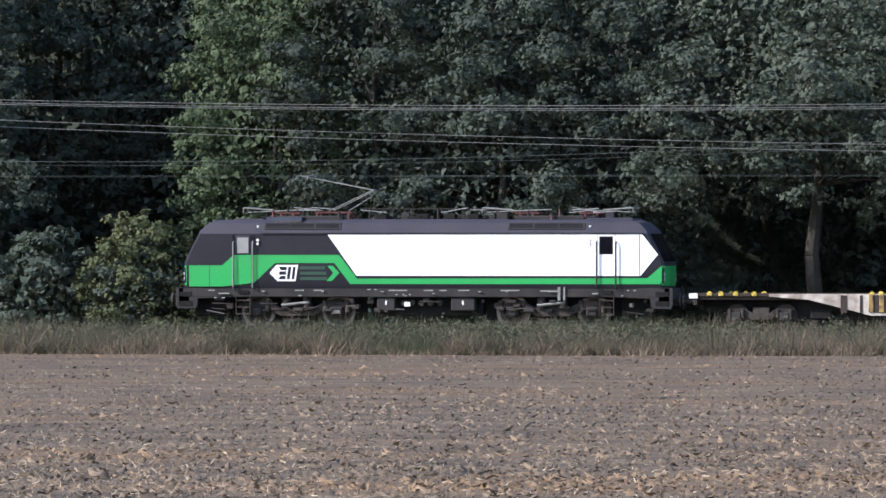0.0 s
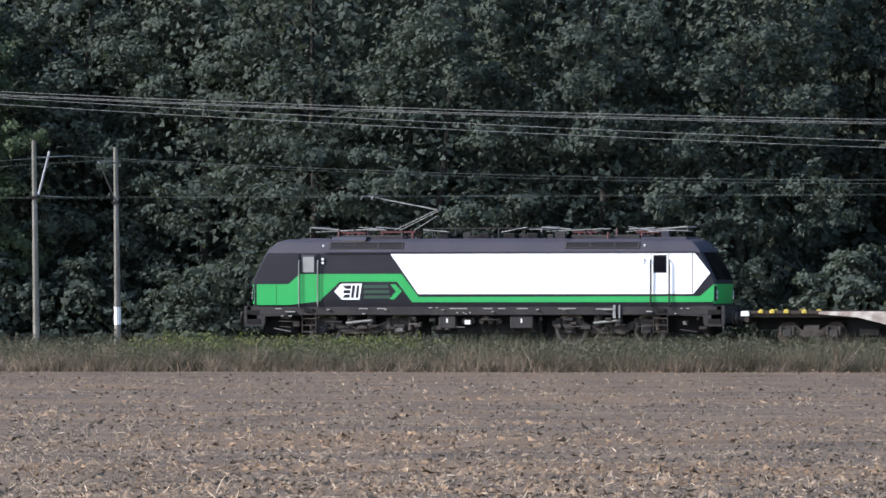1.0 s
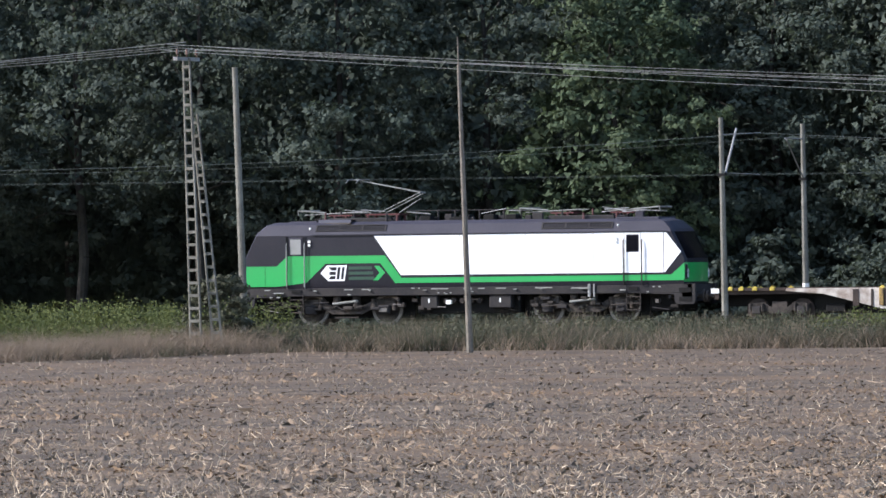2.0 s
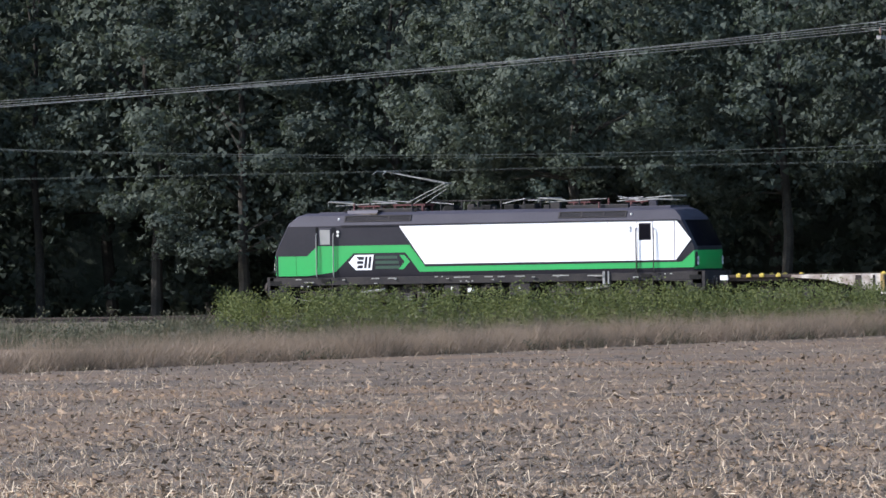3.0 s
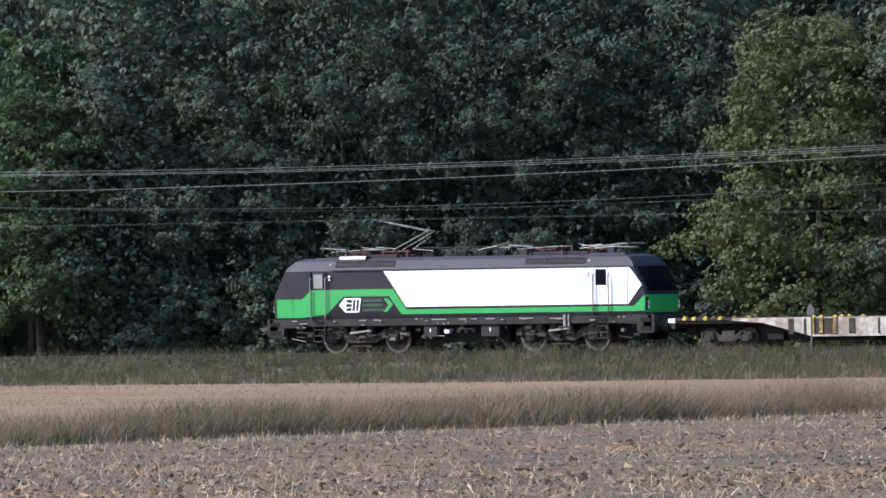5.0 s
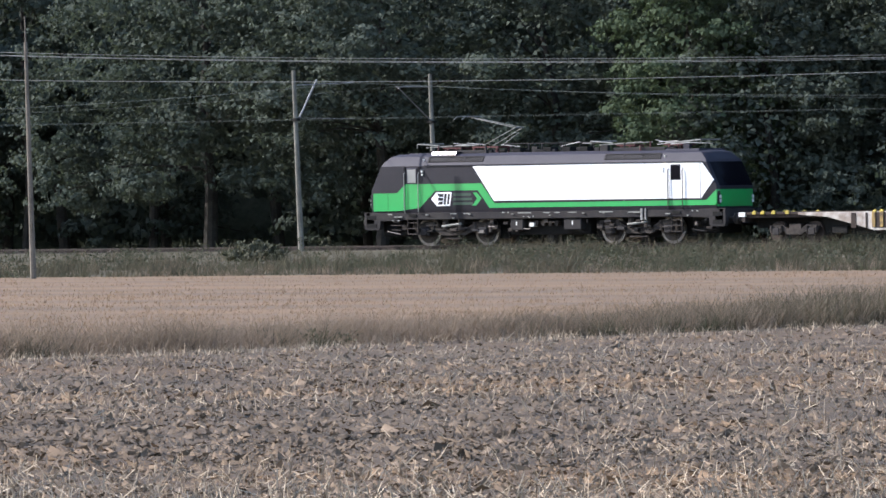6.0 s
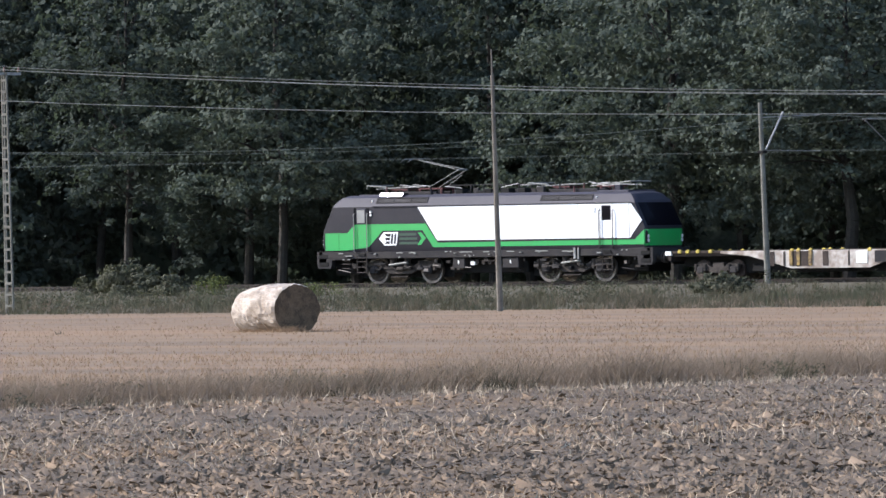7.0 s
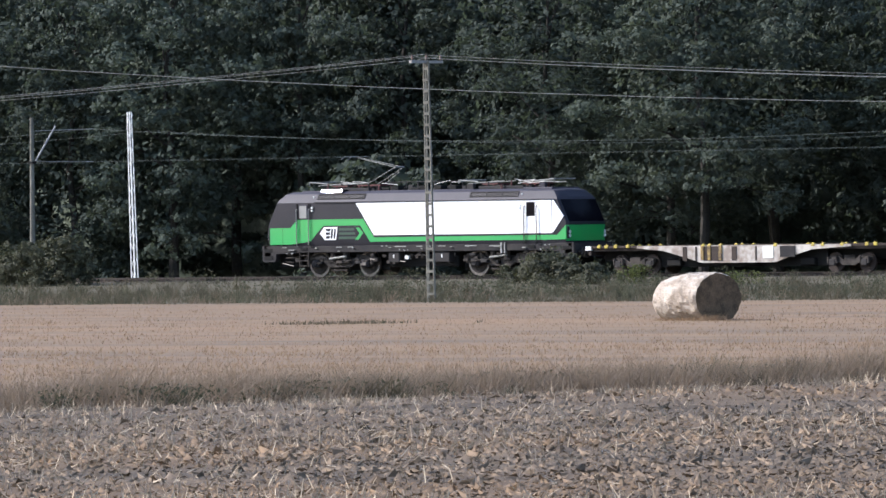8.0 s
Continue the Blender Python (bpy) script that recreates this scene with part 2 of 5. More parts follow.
def path_rod(bm, pts, r, n=6, mi=0):
    """One continuous round tube through the points."""
    pts = [Vector(p) for p in pts]
    rings, u = [], None
    for i, p in enumerate(pts):
        d = (pts[min(i + 1, len(pts) - 1)] - pts[max(i - 1, 0)]).normalized()
        u = (d.orthogonal() if u is None else u - d * u.dot(d)).normalized()
        w = d.cross(u)
        rings.append([bm.verts.new(p + (u * math.cos(k * 2 * math.pi / n) + w * math.sin(k * 2 * math.pi / n)) * r) for k in range(n)])
    for a, b in zip(rings, rings[1:]):
        for k in range(n):
            bm.faces.new((a[k], a[(k + 1) % n], b[(k + 1) % n], b[k])).material_index = mi
    bm.faces.new(rings[0][::-1])
    bm.faces.new(rings[-1])
    return bm


def raw(name, verts, faces, material, kind="", label="", category="", parent=None):
    """A mesh from number arrays made by the code above it."""
    me = bpy.data.meshes.new(name)
    nf, w = faces.shape
    me.vertices.add(len(verts))
    me.vertices.foreach_set("co", np.asarray(verts, np.float32).ravel())
    me.loops.add(nf * w)
    me.loops.foreach_set("vertex_index", faces.astype(np.int32).ravel())
    me.polygons.add(nf)
    me.polygons.foreach_set("loop_start", np.arange(0, nf * w, w, dtype=np.int32))
    me.update(calc_edges=True)
    me.validate()
    for a in (material if isinstance(material, (list, tuple)) else [material]):
        me.materials.append(a)
    ob = new(name, me)
    if parent:
        ob.parent = parent
    return tagged(ob, label, category, "", kind)


rng = np.random.default_rng(7)


# ---- ground ----
def height(x, y):
    return 0.05 * noise.noise(Vector((x * 0.05, y * 0.05, 0))) + 0.025 * noise.noise(Vector((x * 0.4, y * 0.4, 3)))


def sheet(name, x0, x1, y0, y1, step, z, material, label, category):
    nx, ny = max(2, int((x1 - x0) / step) + 1), max(2, int((y1 - y0) / step) + 1)
    xs, ys = np.linspace(x0, x1, nx), np.linspace(y0, y1, ny)
    v = np.array([(x, y, z(x, y)) for y in ys for x in xs])
    i = np.arange(nx * ny).reshape(ny, nx)
    f = np.stack([i[:-1, :-1], i[:-1, 1:], i[1:, 1:], i[1:, :-1]], -1).reshape(-1, 4)
    return raw(name, v, f, material, "structure", label, category)


sheet("ground", -3000, 3000, -1500, 4500, 1500, lambda x, y: -0.25, M_VERGE, "earth with grass reaching to the horizon", "ground")
sheet("ploughed_field", -115.2, 60, -20, 322.5, 2.2, lambda x, y: 0.6 * height(x, y), M_SOIL, "harrowed grey-brown field with straw remains", "field")
sheet("stubble_field", -460, -115.2, -20, 302, 2.6, lambda x, y: 0.6 * height(x, y) + 0.01, M_STUBBLE, "cut straw-coloured stubble field", "field")


def bank(x, y):
    return 0.5 * height(x, y) - 0.02 + 0.42 * max(0.0, min(1.0, (y - 345) / 17))


sheet("railway_verge", -460, 60, 298, 364, 2.0, lambda x, y: bank(x, y) - (0.15 if y < 323 and x > -115 else 0) - (0.15 if y < 302.5 else 0), M_VERGE,
      "rough grassy verge rising to the railway", "verge")


def tufts(name, pts, tall, material, blades, spread, width, label, category, lean=0.25, base=None):
    """Grass: each tuft a few tapering bent blades."""
    n = len(pts)
    c = np.repeat(pts, blades, 0) + np.concatenate([rng.normal(0, spread, (n * blades, 2)), np.zeros((n * blades, 1))], 1)
    h = np.repeat(tall, blades) * rng.uniform(0.2, 1.0, n * blades)
    a = rng.uniform(0, 2 * np.pi, n * blades)
    side = np.stack([np.cos(a), np.sin(a), 0 * a], -1) * (width * rng.uniform(0.6, 1.4, n * blades))[:, None]
    tip = np.stack([rng.normal(0.08, lean, n * blades) * h, rng.normal(0, lean, n * blades) * h, h], -1)
    v = np.stack([c - side * 1.25, c + side * 1.25, c + tip], 1).reshape(-1, 3)
    return raw(name, v, np.arange(n * blades * 3).reshape(-1, 3), material, "stuff", label, category)


def scatter(n, x0, x1, y0, y1, power=1.0):
    x = rng.uniform(x0, x1, n)
    y = y0 + (y1 - y0) * rng.uniform(0, 1, n) ** power
    return np.stack([x, y, 0 * x], -1)


def patchy(p, s, k=0):
    return np.array([noise.noise(Vector((a * s, b * s, k))) for a, b, _ in p])


def on_bank(p):
    p[:, 2] = [bank(a, b) for a, b, _ in p]
    return p


def grass():
    # verge along the ploughed field
    p = on_bank(scatter(9000, -118, -28, 322, 362, 1.7))
    tufts("verge_grass", p, 0.6 + 0.4 * patchy(p, 0.12) + 0.3 * patchy(p, 0.5), M_GRASS, 10, 0.25, 0.014, "half-dry grass on the railway verge", "grass", 0.65)
    p = on_bank(scatter(1700, -118, -28, 322.2, 340, 1.6))
    tufts("verge_clumps", p, (0.8 + 0.5 * patchy(p, 0.2, 21) + 0.35 * rng.uniform(-1, 1, len(p))).clip(0.25, 1.35), M_GRASS, 42, 0.14, 0.013, "clumps of tall grass on the railway verge", "grass", 0.62)
    p = scatter(2600, -118, -28, 321.4, 324.5)
    tufts("edge_grass", p, 0.5 + 0.45 * patchy(p, 0.25) + 0.35 * patchy(p, 0.8, 4), M_TALL, 8, 0.16, 0.011, "pale tall grass along the field edge", "grass", 0.65)
    p = on_bank(scatter(620, -118, -28, 322, 336, 1.5))
    p = p[patchy(p, 0.16, 23) + 0.4 * rng.uniform(-1, 1, len(p)) > 0.05]
    tufts("pale_clumps", p, (0.85 + 0.5 * rng.uniform(-1, 1, len(p))), M_TALL, 40, 0.09, 0.011, "pale dry clumps of grass on the verge", "grass", 0.55)
    p = on_bank(scatter(3600, -122, -28, 343, 359))
    tufts("rank_grass", p, 0.95 + 0.35 * patchy(p, 0.15, 8) + 0.3 * patchy(p, 0.6, 8), M_GRASS, 8, 0.22, 0.016, "rank grass in front of the rails", "grass", 0.35)
    p = on_bank(scatter(3400, -236, -122, 350, 361.5))
    p = p[patchy(p, 0.06, 41) + 0.35 * patchy(p, 0.3, 43) > -0.05]
    tufts("track_grass", p, (0.62 + 0.4 * patchy(p, 0.2, 45) + 0.2 * rng.uniform(-1, 1, len(p))).clip(0.2, 1.1), M_GRASS, 12, 0.22, 0.015, "tufts of grass at the foot of the ballast", "grass", 0.5)
    # verge behind the stubble
    p = on_bank(scatter(9500, -352, -116, 300, 362, 1.2))
    tufts("stubble_verge_grass", p, 0.36 + 0.3 * patchy(p, 0.1) + 0.25 * patchy(p, 0.45), M_GRASS, 10, 0.3, 0.014, "dull green-brown grass below the railway", "grass", 0.45)
    p = on_bank(scatter(2300, -352, -116, 303, 352, 1.1))
    p = p[patchy(p, 0.09, 25) + 0.5 * rng.uniform(-1, 1, len(p)) > -0.1]
    tufts("stubble_verge_clumps", p, (0.62 + 0.42 * patchy(p, 0.2, 27) + 0.26 * rng.uniform(-1, 1, len(p))).clip(0.2, 1.1), M_GRASS, 40, 0.16, 0.013, "clumps of rough grass below the railway", "grass", 0.42)
    p = on_bank(scatter(900, -352, -116, 301, 316, 1.2))
    p = p[patchy(p, 0.07, 29) > -0.02]
    tufts("pale_verge_clumps", p, 0.4 + 0.25 * rng.uniform(-1, 1, len(p)), M_TALL, 30, 0.16, 0.011, "pale dry grass along the stubble edge", "grass", 0.5)
    # strip between the two fields
    p = scatter(10500, -119.6, -114.6, 95, 324)
    off = np.abs(rng.normal(0, 1, len(p)))
    p[:, 0] = -115.3 - 2.4 * off + 0.9 * patchy(p, 0.15, 2)
    tufts("boundary_grass", p, (0.66 + 0.38 * np.clip((p[:, 1] - 165) / 50, 0, 1) + 0.55 * patchy(p, 0.12) + 0.4 * patchy(p, 0.6)).clip(0.12) * np.exp(-0.28 * off ** 2) + 0.06, M_TALL, 14, 0.3, 0.0065, "tall dry grass on the strip between two fields", "grass", 0.75)
    p = scatter(1500, -119.4, -114.9, 95, 324)
    p = p[patchy(p, 0.2, 31) + 0.5 * rng.uniform(-1, 1, len(p)) > 0.0]
    tufts("boundary_clumps", p, (0.6 + 0.3 * np.clip((p[:, 1] - 165) / 50, 0, 1) + 0.3 * rng.uniform(-1, 1, len(p))), M_TALL, 38, 0.12, 0.006, "separate clumps of dry grass between two fields", "grass", 0.5)
    p = scatter(1300, -118.6, -114.8, 95, 324)
    p = p[patchy(p, 0.13, 37) + 0.3 * rng.uniform(-1, 1, len(p)) > 0.08]
    tufts("boundary_tussocks", p, 0.55 + 0.22 * rng.uniform(-1, 1, len(p)), M_GRASS, 44, 0.14, 0.007, "dull green tussocks between two fields", "grass", 0.7)
    p = scatter(7000, -125, -115.2, 95, 322)
    tufts("boundary_litter", p, (0.3 + 0.25 * patchy(p, 0.25, 3)).clip(0.08, 0.7), M_TALL, 7, 0.35, 0.013, "pale leaning straw on the strip between two fields", "grass", 0.95)
    p = scatter(1100, -119.5, -115.0, 178, 214)
    tufts("clump_grass", p, (0.95 + 0.35 * patchy(p, 0.3, 5)) * np.clip((p[:, 1] - 174) / 16, 0.3, 1), M_GRASS, 14, 0.2, 0.010, "darker tall grass clump between two fields", "grass", 0.6)
    # stubble stalks
    az, dep = rng.uniform(radians(19), radians(43), 70000), rng.uniform(0.0085, 0.024, 70000)
    r = 3.3 / dep
    p = np.stack([-np.sin(az) * r, np.cos(az) * r, 0 * r], -1)
    p = p[(p[:, 0] < -118) & (p[:, 1] < 301)]
    p[:, 1] = np.round(p[:, 1] / 1.7) * 1.7 + rng.normal(0, 0.6, len(p))
    tufts("stubble_stalks", p, 0.07 + 0.07 * rng.uniform(0, 1, len(p)), M_STALK, 5, 0.22, 0.012, "short cut straw stubble in rows", "stubble")
    p = scatter(2600, -119.5, -115, 95, 322)
    weeds("boundary_weeds", p[patchy(p, 0.11, 12) > 0.05], 0.34, M_WEED, 24, 0.04, "dark weeds on the strip between two fields", "weeds")
    p = scatter(85, -199.8, -192.8, 240.2, 243.2)
    p = p[patchy(p, 0.25, 33) > -0.1]
    tufts("stubble_weeds", p, np.full(len(p), 0.19), M_GRASS, 9, 0.2, 0.016, "dark low weeds in the stubble", "weeds", 0.4)
    # upright cut stalks where the plough stopped
    p = scatter(4200, -116.2, -111.8, 100, 225, 1.2)
    p = p[patchy(p, 0.22, 35) + 0.4 * rng.uniform(-1, 1, len(p)) > -0.1]
    tufts("edge_straw", p, 0.1 + 0.17 * rng.uniform(0, 1, len(p)), M_STRAW, 4, 0.16, 0.0065, "pale cut straw along the field edge", "straw", 0.45)
    # goldenrod and other broad weeds
    for x0, x1, y0, y1, n, t in ((-157, -124, 340, 351, 1150, 1.6), (-99.5, -90, 332, 344, 260, 1.1), (-272.4, -271.3, 352.4, 353.4, 20, 0.9), (-266.2, -264.4, 352, 353.4, 14, 0.6)):
        p = scatter(n, x0, x1, y0, y1)
        weeds("goldenrod", p[(p[:, 0] > -0.4475 * p[:, 1]) | (x0 < -200)], t, M_GOLD, 52, 0.055, "yellow-green goldenrod in flower on the verge", "weeds")
    p = scatter(5200, -118, -28, 323, 352, 1.3)
    weeds("verge_weeds", p[patchy(p, 0.12, 7) + 0.5 * patchy(p, 0.4, 2) > -0.12], 0.95, M_WEED, 26, 0.055, "dull green weeds among the verge grass", "weeds")
    p = scatter(5600, -350, -116, 302, 361)
    weeds("track_weeds", p[patchy(p, 0.07, 9) + 0.5 * patchy(p, 0.3, 2) > 0.12], 0.75, M_WEED, 24, 0.055, "dull green weeds below the railway", "weeds")


def weeds(name, p, tall, material, leaves, size, label, category):
    """Leafy plants: each a loose column of small leaves."""
    p[:, 2] = [bank(a, b) for a, b, _ in p]
    n = len(p) * leaves
    h = np.repeat(tall * (0.75 + 0.35 * rng.uniform(0, 1, len(p)) + 0.3 * patchy(p, 0.4)), leaves)
    u = rng.uniform(0.05, 1, n)
    c = np.repeat(p, leaves, 0) + np.stack([rng.normal(0, 0.13, n), rng.normal(0, 0.13, n), h * u], -1)
    d = rng.normal(0, 1, (n, 3)) + [0, 0, 0.6]
    d /= np.linalg.norm(d, axis=1)[:, None]
    e = np.cross(d, rng.normal(0, 1, (n, 3)))
    e /= np.linalg.norm(e, axis=1)[:, None] + 1e-9
    f = np.cross(d, e)
    k = size * rng.uniform(0.6, 1.4, n)[:, None]
    v = np.stack([c - e * k, c + e * k * 0.6 - f * k * 0.6, c + e * k * 0.6 + f * k * 0.6], 1).reshape(-1, 3)
    return raw(name, v, np.arange(n * 3).reshape(-1, 3), material, "stuff", label, category)


def spread(n):
    """Spots over the harrowed field, thinner with distance from the near headland."""
    az, dep = rng.uniform(radians(6.5), radians(42.5), n), rng.uniform(0.0098, 0.0345, n)
    c = np.stack([-np.sin(az) * 3.3 / dep, np.cos(az) * 3.3 / dep, 0 * az], -1)
    return c[(c[:, 0] > -115) & (c[:, 1] < 322)]


def clods():
    c = spread(62000)
    n = len(c)
    s = rng.uniform(0.04, 0.12, n) * rng.choice([0.7, 1.0, 1.5], n, p=[0.45, 0.45, 0.1])
    a = rng.uniform(0, 2 * np.pi, n)[:, None] + np.array([0, 2.1, 4.2])[None] + rng.normal(0, 0.45, (n, 3))
    rim = np.stack([np.cos(a), np.sin(a), 0 * a], -1) * s[:, None, None] * rng.uniform(0.5, 1.4, (n, 3, 1))
    rim[:, :, 2] -= 0.03
    top = np.stack([rng.normal(0, 0.7, n) * s, rng.normal(0, 0.5, n) * s, s * rng.uniform(0.2, 0.75, n)], -1)
    v = (np.concatenate([rim, top[:, None]], 1) + c[:, None]).reshape(-1, 3)
    i = np.arange(n)[:, None] * 4
    raw("soil_clods", v, np.concatenate([i + [0, 1, 3], i + [1, 2, 3], i + [2, 0, 3]]), M_CLOD, "stuff", "grey-brown clods of harrowed earth", "clods")
    c = spread(340000)
    n = len(c)
    c[:, 2] = rng.uniform(-0.01, 0.035, n)
    s = rng.uniform(0.015, 0.052, n)[:, None, None] * rng.choice([0.7, 1.0, 1.35], n, p=[0.45, 0.45, 0.1])[:, None, None]
    v = (c[:, None] + rng.normal(0, 1, (n, 3, 3)) * s * [1.0, 1.0, 0.6]).reshape(-1, 3)
    raw("soil_crumbs", v, np.arange(n * 3).reshape(-1, 3), M_CLOD, "stuff", "small crumbs of dry earth and chaff", "crumbs")
    c = spread(170000)
    c[:, 2] = rng.uniform(0.01, 0.05, len(c))
    # more straw was left towards the stubble
    west = np.clip((np.degrees(np.arctan2(-c[:, 0], c[:, 1])) - 9) / 16, 0.0, 1.0)
    c = c[rng.uniform(0, 1, len(c)) < (0.66 + 0.95 * patchy(c, 0.045, 3) + 0.4 * patchy(c, 0.3, 6)) * (0.4 + 0.6 * west)]
    n = len(c)
    west = np.clip((np.degrees(np.arctan2(-c[:, 0], c[:, 1])) - 9) / 16, 0.0, 1.0)
    d = rng.normal(0, 1, (n, 3))
    d[:, 2] = np.abs(d[:, 2]) * (0.4 + 0.9 * west)
    d *= (rng.uniform(0.04, 0.25, n) * (0.5 + 0.5 * west) / np.linalg.norm(d, axis=1))[:, None]
    w = rng.normal(0, 1, (n, 3))
    w *= (rng.uniform(0.004, 0.010, n) / np.linalg.norm(w, axis=1))[:, None]
    v = np.stack([c - w, c + w, c + d + w * 0.6, c + d - w * 0.6], 1).reshape(-1, 3)
    raw("straw_litter", v, np.arange(n * 4).reshape(-1, 4), M_STRAW, "stuff", "loose pale straw lying among the clods", "straw")


# ---- trees ----
def leaf_faces(g, c, out, size):
    """One bent-free leaf blade a spot, turned outwards and up."""
    n = len(c)
    nrm = out + g.normal(0, 0.42, (n, 3)) + [0, 0, 0.35]
    nrm /= np.linalg.norm(nrm, axis=1)[:, None]
    t = np.cross(nrm, g.normal(0, 1, (n, 3)))
    t /= np.linalg.norm(t, axis=1)[:, None] + 1e-9
    b = np.cross(nrm, t)
    s = size * g.uniform(0.6, 1.35, n)[:, None]
    return np.stack([c - t * s, c + t * s * 0.5 - b * s * 0.75, c + t * s * 0.6 + b * s * 0.75], 1).reshape(-1, 3)


def shell(g, c, rad, k, flat):
    d = g.normal(0, 1, (len(c) * k, 3))
    d /= np.linalg.norm(d, axis=1)[:, None]
    return np.repeat(c, k, 0) + d * (np.repeat(rad, k) * g.uniform(0.35, 1.0, len(d)))[:, None] * [1.15, 1.15, flat], d


def crown_arrays(seed, tall, radius, low, boughs, tufted, leaves, size, top=14.0):
    """Boughs round the crown, each of many tufts of leaves that face outwards; towards the open land and below the top
    the leaves are fine, behind and above they are fewer and larger."""
    g = np.random.default_rng(seed)
    u = (np.arange(boughs) + g.uniform(0, 1, boughs)) / boughs
    a = np.arange(boughs) * 2.39996 + g.normal(0, 0.35, boughs)
    prof = np.sin(np.pi * np.clip(0.2 + 0.76 * u, 0, 1)) ** 0.5
    r = radius * prof * np.sqrt(g.uniform(0.4, 1.0, boughs)) * (1 + 0.18 * np.sin(3 * a + seed))
    cc = np.stack([r * np.cos(a), r * np.sin(a), low + (tall - low) * u - 0.05 * r * r], -1)
    cc[:, 2] = np.maximum(cc[:, 2], low * 0.7 + 0.3)
    rb = g.uniform(0.9, 1.9, boughs) * radius / 4.8
    near = (cc[:, 1] < 0.25 * radius) & (cc[:, 2] < top)
    v = []
    for pick, k1, k2, big in ((near, tufted, leaves, size), (~near, 9, 15, size * 1.65)):
        c, rad = cc[pick], rb[pick]
        if not len(c):
            continue
        tc, td = shell(g, c, rad, k1, 0.62)
        tc[:, 2] -= 0.12 * np.linalg.norm((tc - np.repeat(c, k1, 0))[:, :2], axis=1) ** 2
        lc, d = shell(g, tc, g.uniform(0.24, 0.55, len(tc)) * (radius / 4.8) ** 0.5, k2, 0.7)
        v.append(leaf_faces(g, lc, np.repeat(td, k2, 0) * 0.6 + d * 0.5, big))
    # leaves inside the crown, thinner towards the stem
    n = int(75 * boughs * min(1.0, radius / 4))
    a, q, z = g.uniform(0, 2 * np.pi, n), np.sqrt(g.uniform(0.05, 0.62, n)), g.uniform(0, 1, n)
    q *= radius * np.sin(np.pi * np.clip(0.2 + 0.76 * z, 0, 1)) ** 0.5
    c = np.stack([q * np.cos(a), q * np.sin(a), low + (tall - low) * z], -1)
    v.append(leaf_faces(g, c, np.stack([np.cos(a), np.sin(a), 0 * a], -1) * 0.6, size * 1.45))
    v = np.concatenate(v)
    return cc, v, np.arange(len(v)).reshape(-1, 3)


def make_tree(seed, tall, radius, low, boughs, tufted, leaves, size, trunk_r, label, material=None, name="tree"):
    ob = empty(name, pose(0, 0, 0), label, name, "trees at the forest edge" if name == "tree" else "shrubs under the forest")
    cc, v, f = crown_arrays(seed, tall, radius, low, boughs, tufted, leaves, size)
    bm = bmesh.new()
    g = random.Random(seed)
    pts = [Vector((0, 0, -0.3))]
    for k in range(1, 6):
        pts.append(Vector((g.uniform(-0.35, 0.35), g.uniform(-0.25, 0.25), tall * 0.17 * k)))
    for k in range(5):
        rod(bm, pts[k], pts[k + 1], trunk_r * (1 - 0.17 * k), trunk_r * (0.83 - 0.17 * k), n=9)
    for k in range(0, len(cc), 5):
        c = Vector(cc[k])
        z = max(min(c.z * 0.75, tall * 0.8), min(low * 0.8 + 0.8, tall * 0.5))
        i = min(4, int(z / (tall * 0.17)))
        s = pts[i].lerp(pts[i + 1], z / (tall * 0.17) - i)
        m = s.lerp(c, 0.5) + Vector((g.uniform(-0.3, 0.3), 0, 0.3))
        rod(bm, s, m, trunk_r * 0.22, trunk_r * 0.13, n=5)
        rod(bm, m, c, trunk_r * 0.13, 0.02, n=5)
    link("trunk" if name == "tree" else "stem", bm, M_BARK, ob)
    raw("crown", v, f, material or M_LEAF, parent=ob)
    return ob


def place(kind, spots):
    """The kind at its first spot, copies at the others."""
    for k, m in enumerate(spots):
        ob = kind if k == 0 else copy_thing(kind, m)
        ob.matrix_basis = m


